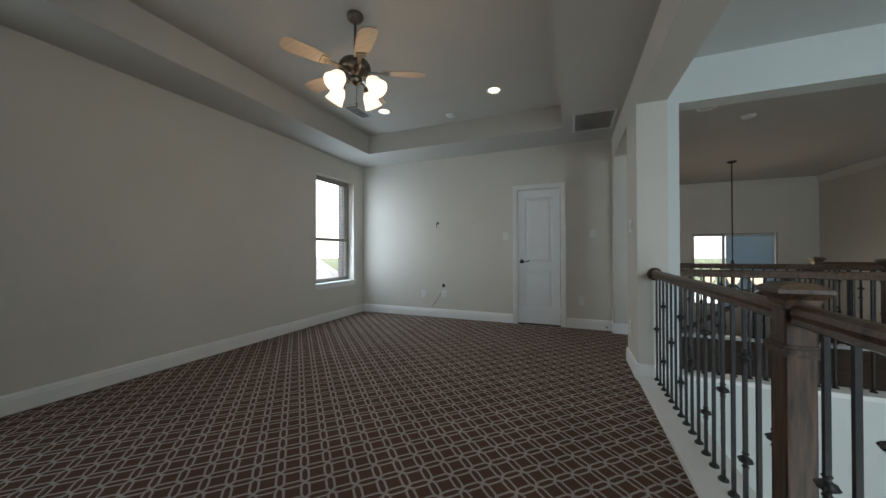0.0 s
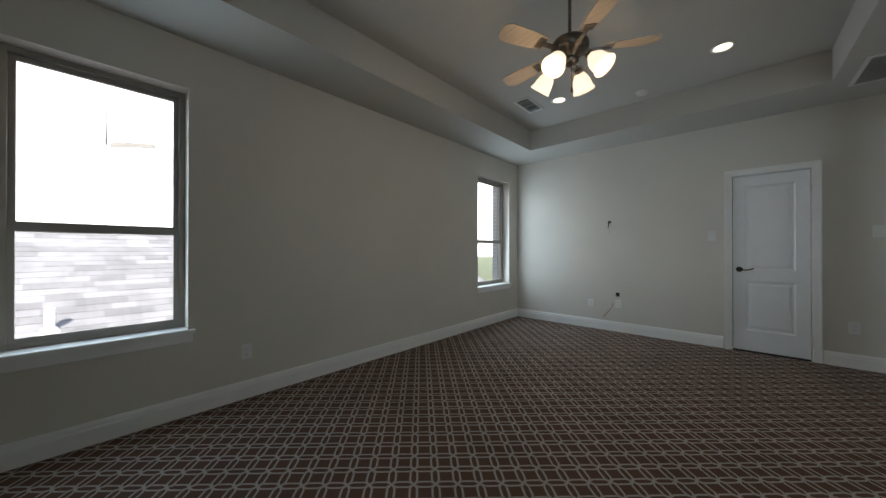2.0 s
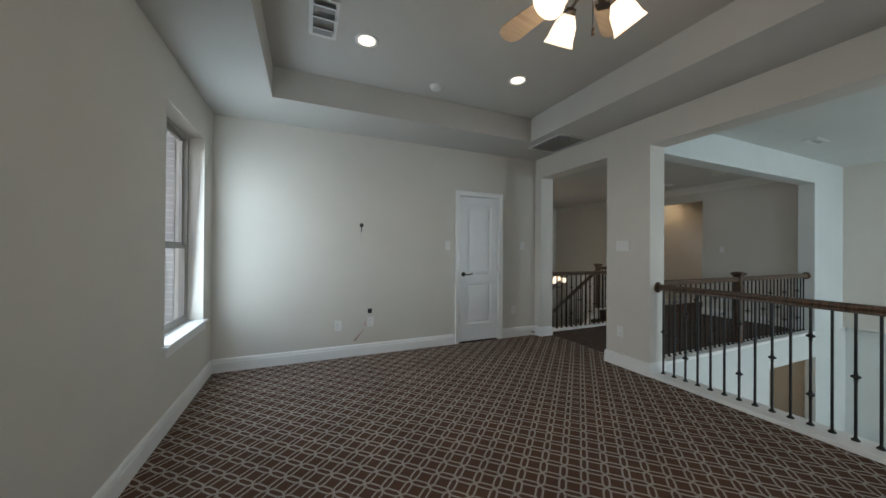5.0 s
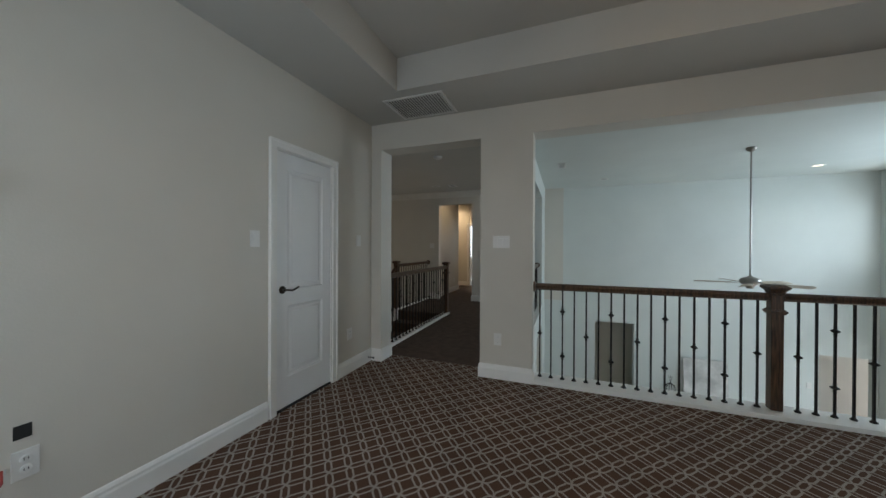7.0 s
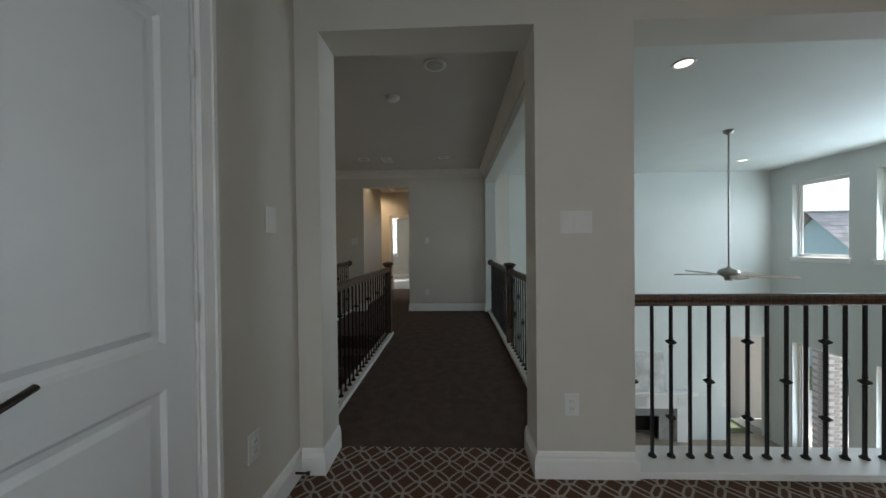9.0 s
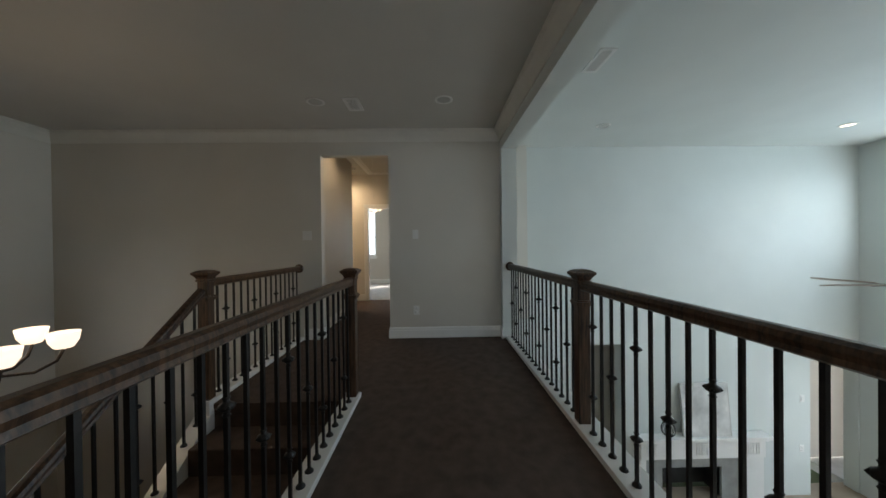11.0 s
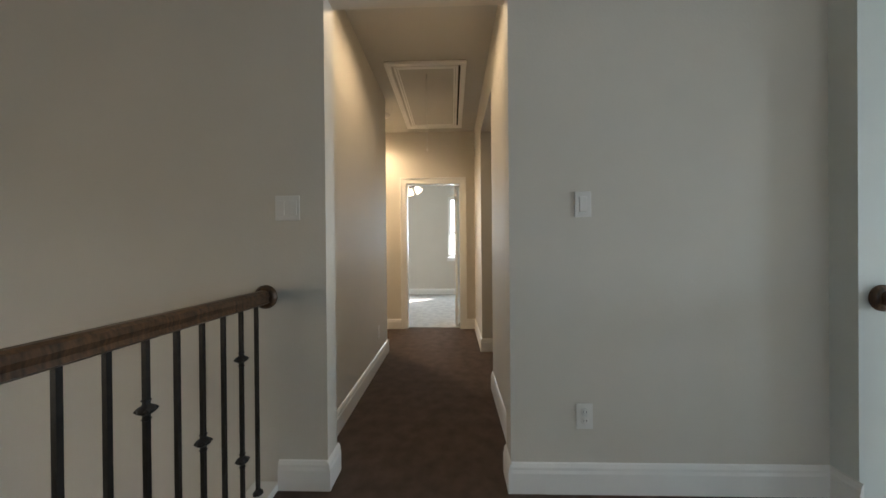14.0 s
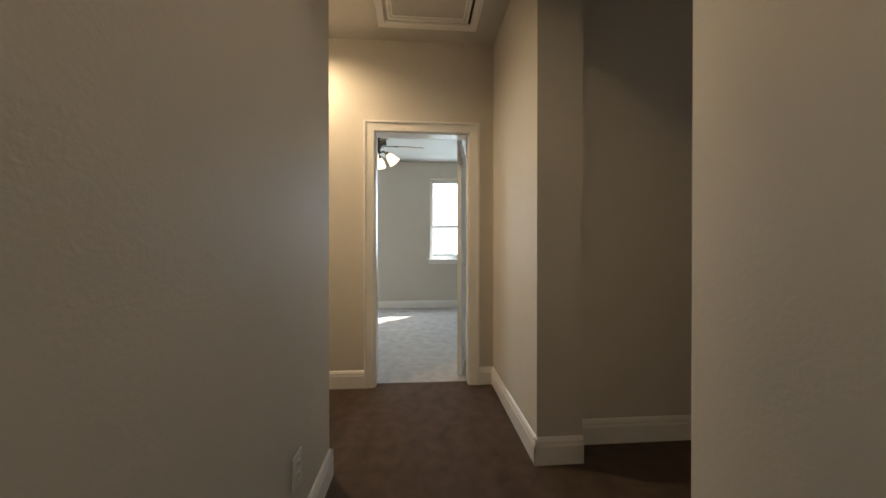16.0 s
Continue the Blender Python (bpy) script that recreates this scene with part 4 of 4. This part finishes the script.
bmesh.ops.rotate(bm, verts=bm.verts, cent=(0, 0, 0), matrix=Matrix.Rotation(radians(6), 3, "Y"))
part("canvas", bm, CANVAS, art)
bm = boxes((-0.019, 0.019, -0.392, -0.385, 0, 0.837), (-0.019, 0.019, 0.385, 0.392, 0, 0.837), (-0.019, 0.019, -0.385, 0.385, 0.83, 0.837))
bmesh.ops.rotate(bm, verts=bm.verts, cent=(0, 0, 0), matrix=Matrix.Rotation(radians(6), 3, "Y"))
part("frame", bm, CANVAS, art, "thin pale frame")
orb = thing("wire_sculpture", (GX - 0.12, 1.05, LOW + 1.10), "black wire vase sculpture on the mantel", "sculpture")
for k in range(6):
    a = math.pi * k / 6
    pts = []
    for q in range(25):
        t = 2 * math.pi * q / 24
        pts.append((0.10 * math.cos(t) * math.cos(a), 0.10 * math.cos(t) * math.sin(a), 0.13 + 0.12 * math.sin(t)))
    part("wire", swept(bmesh.new(), round_section(0.004, 6), pts), IRON, orb)
for k in range(3):
    part("stem", swept(bmesh.new(), round_section(0.003, 6), [(0, 0, 0.25), (0.02 * k - 0.02, 0.03 * k - 0.03, 0.42)]), IRON, orb)
plate("light_switch", (GX, -1.31, -1.43), (-1, 0), 0.076, "white switch by the fireplace")
plate("outlet", (GX, -1.30, -2.27), (-1, 0), 0.076, "white outlet by the fireplace", 1, "outlet")
dt = thing("wooden_door", (4.3, 5.40, LOW), "tan wooden door under the bridge", "door")
part("slab", boxes((-0.42, 0.42, -0.03, 0.01, 0.01, 2.1), bevel=0.004), TANDOOR, dt)
for z0, z1 in ((0.25, 0.9), (1.05, 1.95)):
    part("panel", boxes((-0.28, 0.28, -0.04, -0.03, z0, z1), bevel=0.004), TANDOOR, dt)

# ---- foyer chandelier ----
CH = (3.14, 7.45)
c = thing("chandelier", (*CH, CB), "dark bronze chandelier with lit glass cups", "chandelier")
part("canopy", turned(bmesh.new(), [(0, 0), (0.07, 0), (0.068, -0.015), (0.03, -0.035), (0.01, -0.04)], 24), BRONZE, c)
part("stem", turned(bmesh.new(), [(0.009, -0.03), (0.009, -1.72), (0.022, -1.75), (0.03, -1.80), (0.018, -1.86), (0.012, -2.0), (0.035, -2.10), (0.045, -2.18), (0.02, -2.26), (0.0, -2.30)], 16), BRONZE, c)
for k in range(6):
    a = math.pi / 3 * k + 0.2
    R = Matrix.Rotation(a, 3, "Z")
    arm = part("arm", swept(bmesh.new(), round_section(0.009, 8), [R @ Vector(p) for p in ((0.02, 0, -2.15), (0.12, 0, -2.24), (0.24, 0, -2.25), (0.33, 0, -2.20), (0.36, 0, -2.13))]), BRONZE, c)
    part("shade", turned(bmesh.new(), [(0.0, -2.13), (0.045, -2.12), (0.068, -2.08), (0.078, -2.02), (0.074, -2.02), (0.06, -2.08), (0.0, -2.11)], 18, Matrix.Translation(R @ Vector((0.36, 0, 0)))), SHADE, arm, "lit frosted cup")
point_light("chandelier_lamp", (*CH, CB - 1.75), 2.8, WARM, 0.12)

# added warm fill light that brightens the room under the bridge; no fixture
point_light("under_bridge_fill", (4.6, 4.7, -0.55), 1.5, WARM, 0.08)

# added cloth: turns the right pane blue-grey and cuts the foyer's daylight
rs = thing("window_shade", (4.27, FOY + 0.07, 1.46), "blue-grey cloth added to dim the foyer window's right pane", "window shade")
part("cloth", boxes((-0.43, 0.43, -0.003, 0.003, -1.63, 0.0)), DIMCLOTH, rs)
part("upper_edge", swept(bmesh.new(), round_section(0.02, 12), [(-0.43, 0, 0.0), (0.43, 0, 0.0)]), PLASTIC, rs)
part("lower_edge", boxes((-0.43, 0.43, -0.008, 0.008, -1.65, -1.63)), PLASTIC, rs)

# ---- outdoors ----
# unseen overhang, added to block sun from the upper great room windows
structure("eave", boxes((0.8, 7.2, GY - 0.85, GY - 0.2, CG + 0.05, CG + 0.25)), SIDING, "unseen eave added to keep sun off the high windows", "eave")
structure("ground", boxes((-400, 400, -400, 400, LOW - 0.5, LOW - 0.21)), EARTH, "dry grass ground around the house", "ground")
bm = bmesh.new()
for k in range(64):
    a0, a1 = 2 * math.pi * k / 64, 2 * math.pi * (k + 1) / 64
    bm.faces.new([bm.verts.new((220 * math.cos(a), 220 * math.sin(a), z)) for a, z in ((a0, -8), (a1, -8), (a1, 120), (a0, 120))])
structure("backdrop", bm, glow("hazy_horizon_sky", (0.93, 0.97, 1.0), 0.42), "bright white hazy sky on the horizon", "sky")
# added bright slab: its sunlit surface makes the foyer window look white
structure("driveway", boxes((-6, 12, FOY + 0.25, 60, LOW - 0.21, LOW - 0.12)), CONCRETE, "pale concrete slab added to whiten the foyer window view", "driveway")
structure("patio", boxes((0.5, 9.0, -6.5, GY - 0.21, LOW - 0.21, LOW - 0.05)), CONCRETE, "pale concrete patio in sun", "patio")


def house(name, place, turn, w, d, wall_top, ridge, label, rows=34, hip=0.0):
    """A neighbouring house: walls, shingles laid in courses, fascia; hip draws the ridge in from both ends."""
    h = thing(name, (0, 0, 0), label, "house")
    h.matrix_world = pose(*place, 0, 0, turn)
    part("wall", boxes((-w / 2, w / 2, -d / 2, d / 2, 0, wall_top)), SIDING, h, "blue-grey siding")
    if not hip:
        for x in (-w / 2, w / 2):
            bm = bmesh.new()
            bm.faces.new([bm.verts.new(v) for v in ((x, -d / 2, wall_top), (x, d / 2, wall_top), (x, 0, ridge - 0.12))])
            part("gable", bm, SIDING, h)
    run, half = d / 2 + 0.5, w / 2 + 0.4
    rise = ridge - wall_top + 0.35
    rnd = random.Random(7)
    sides = [(0, half, run, hip), (math.pi, half, run, hip)]
    if hip:
        sides += [(math.pi / 2, run, half, run), (-math.pi / 2, run, half, run)]
    for spin, wide, deep, draw in sides:
        back = hip if abs(abs(spin) - math.pi / 2) < 0.1 else run
        m = Matrix.Rotation(spin, 4, "Z")
        bm = bmesh.new()
        for i in range(rows):
            t0, t1 = i / rows, min((i + 1.25) / rows, 1.0)
            edge0, edge1 = wide - draw * t0, wide - draw * t1
            x = -edge0
            while x < edge0 - 0.01:
                x1 = min(x + rnd.uniform(0.24, 0.46), edge0)
                lift = rnd.uniform(0.006, 0.016)
                q = []
                for xx, tt, up, lim in ((x, t0, lift, edge0), (x1, t0, lift, edge0), (x1, t1, 0.0, edge1), (x, t1, 0.0, edge1)):
                    q.append(bm.verts.new(m @ Vector((max(-lim, min(lim, xx)), -(deep - back * tt), wall_top - 0.35 + rise * tt + up))))
                low = [bm.verts.new(q[0].co + Vector((0, 0, -0.02))), bm.verts.new(q[1].co + Vector((0, 0, -0.02)))]
                bm.faces.new(q)
                bm.faces.new((q[0], low[0], low[1], q[1]))
                x = x1
        part("roof", bm, SHINGLE, h, "grey shingled roof slope")
    part("ridge_cap", boxes((-half + hip, half - hip, -0.12, 0.12, ridge - 0.03, ridge + 0.04), bevel=0.02), SHINGLE, h)
    for k in (-1, 1):
        part("fascia", boxes((-half, half, k * run - 0.02, k * run + 0.02, wall_top - 0.52, wall_top - 0.34)), SIDING, h)
    return h


house("house", (-9.7, 1.5, LOW - 0.2), 90, 16, 9, 2.4, 4.8, "neighbouring house with sunlit grey shingles")
house("house", (11.1, -14.3, LOW - 0.2), 90, 12, 8, 1.4, 5.55, "neighbouring house with a blue-grey gable")
house("house", (20.0, -27.0, LOW - 0.2), 8, 11, 10, 2.9, 8.0, "far neighbouring house with hipped shingled roof", hip=3.4)
# roof vent pipe on the near house
rv = thing("roof_vent", (-7.05, -0.16, 0.09), "white vent pipe on the shingled roof", "roof vent")
part("pipe", turned(bmesh.new(), [(0.05, -0.1), (0.05, 0.30), (0.04, 0.30), (0.04, 0.0)], 14), PLASTIC, rv)
part("flashing", turned(bmesh.new(), [(0.2, -0.12), (0.08, 0.02), (0.06, 0.05)], 14), PLASTIC, rv)

# unidentified grey rod and arm; the white lower pole is added to carry them
mast = thing("unknown_roof_mast", (-9.7, 0.40, 1.55), "unidentified mast with a tilted arm above the roof", "antenna")
part("pole", turned(bmesh.new(), [(0.0, -0.05), (0.012, -0.05), (0.012, 1.78), (0.0, 1.78)], 8), PLASTIC, mast, "thin white lower pole added as support")
part("pole", turned(bmesh.new(), [(0.0, 1.78), (0.020, 1.78), (0.020, 2.55), (0.0, 2.55)], 8), WINFRAME, mast, "grey upper pole")
part("arm", swept(bmesh.new(), [(-0.02, -0.05), (0.02, -0.05), (0.02, 0.05), (-0.02, 0.05)], [(0, 0.05, 1.78), (0, 0.35, 1.86), (0, 0.75, 1.92)], smooth=False), WINFRAME, mast, "grey flat arm")
part("crossbar", boxes((-0.02, 0.02, -0.1, 0.06, 2.5, 2.53)), PLASTIC, mast)

pier = thing("brick_pier", (5.90, -2.86, LOW - 0.05), "grey brick patio pier outside the windows", "pier", kind="structure")
part("mortar_core", boxes((-0.145, 0.145, -0.145, 0.145, 0, 2.52)), MORTAR, pier)
stretcher = mesh_of("brick", boxes((-0.098, 0.098, -0.046, 0.046, -0.028, 0.028), bevel=0.003), BRICK)
header = mesh_of("brick", boxes((-0.046, 0.046, -0.046, 0.046, -0.028, 0.028), bevel=0.003), BRICK)
for i in range(36):
    z = 0.04 + 0.068 * i
    for k in range(4):
        spin = Matrix.Rotation(k * math.pi / 2, 4, "Z") @ Matrix.Translation((0, 0, z))
        if (i + k) % 2:
            share("brick", stretcher, pier, spin @ Matrix.Translation((-0.055, -0.105, 0)))
        else:
            share("brick", header, pier, spin @ Matrix.Translation((0.0, -0.106, 0)))
part("pier_cap", boxes((-0.18, 0.18, -0.18, 0.18, 2.52, 2.60), bevel=0.01), CONCRETE, pier, "pale cast stone cap")

# brick reveals outside the windows, brick by brick
brick_a = mesh_of("brick", boxes((-0.05, 0.05, -0.028, 0.028, -0.028, 0.028)), BRICK)


def brick_reveal(place, turn, z0, courses, label):
    """A one-brick-deep masonry jamb; its bricks face -y before the turn."""
    r = thing("brick_reveal", (0, 0, 0), label, "wall", kind="structure")
    r.matrix_world = pose(*place, 0, 0, turn)
    part("mortar_bed", boxes((-0.105, 0.0, 0.006, 0.30, z0 - 0.03, z0 + courses * 0.068)), MORTAR, r)
    for i in range(courses):
        share("brick", brick_a, r, Matrix.Translation((-0.056, 0.026 + 0.002 * ((i * 7) % 3 - 1), z0 + i * 0.068)))
    return r


brick_reveal((XL - 0.222, 5.06, 0), 0, 0.58, 27, "grey brick reveal outside the far window")
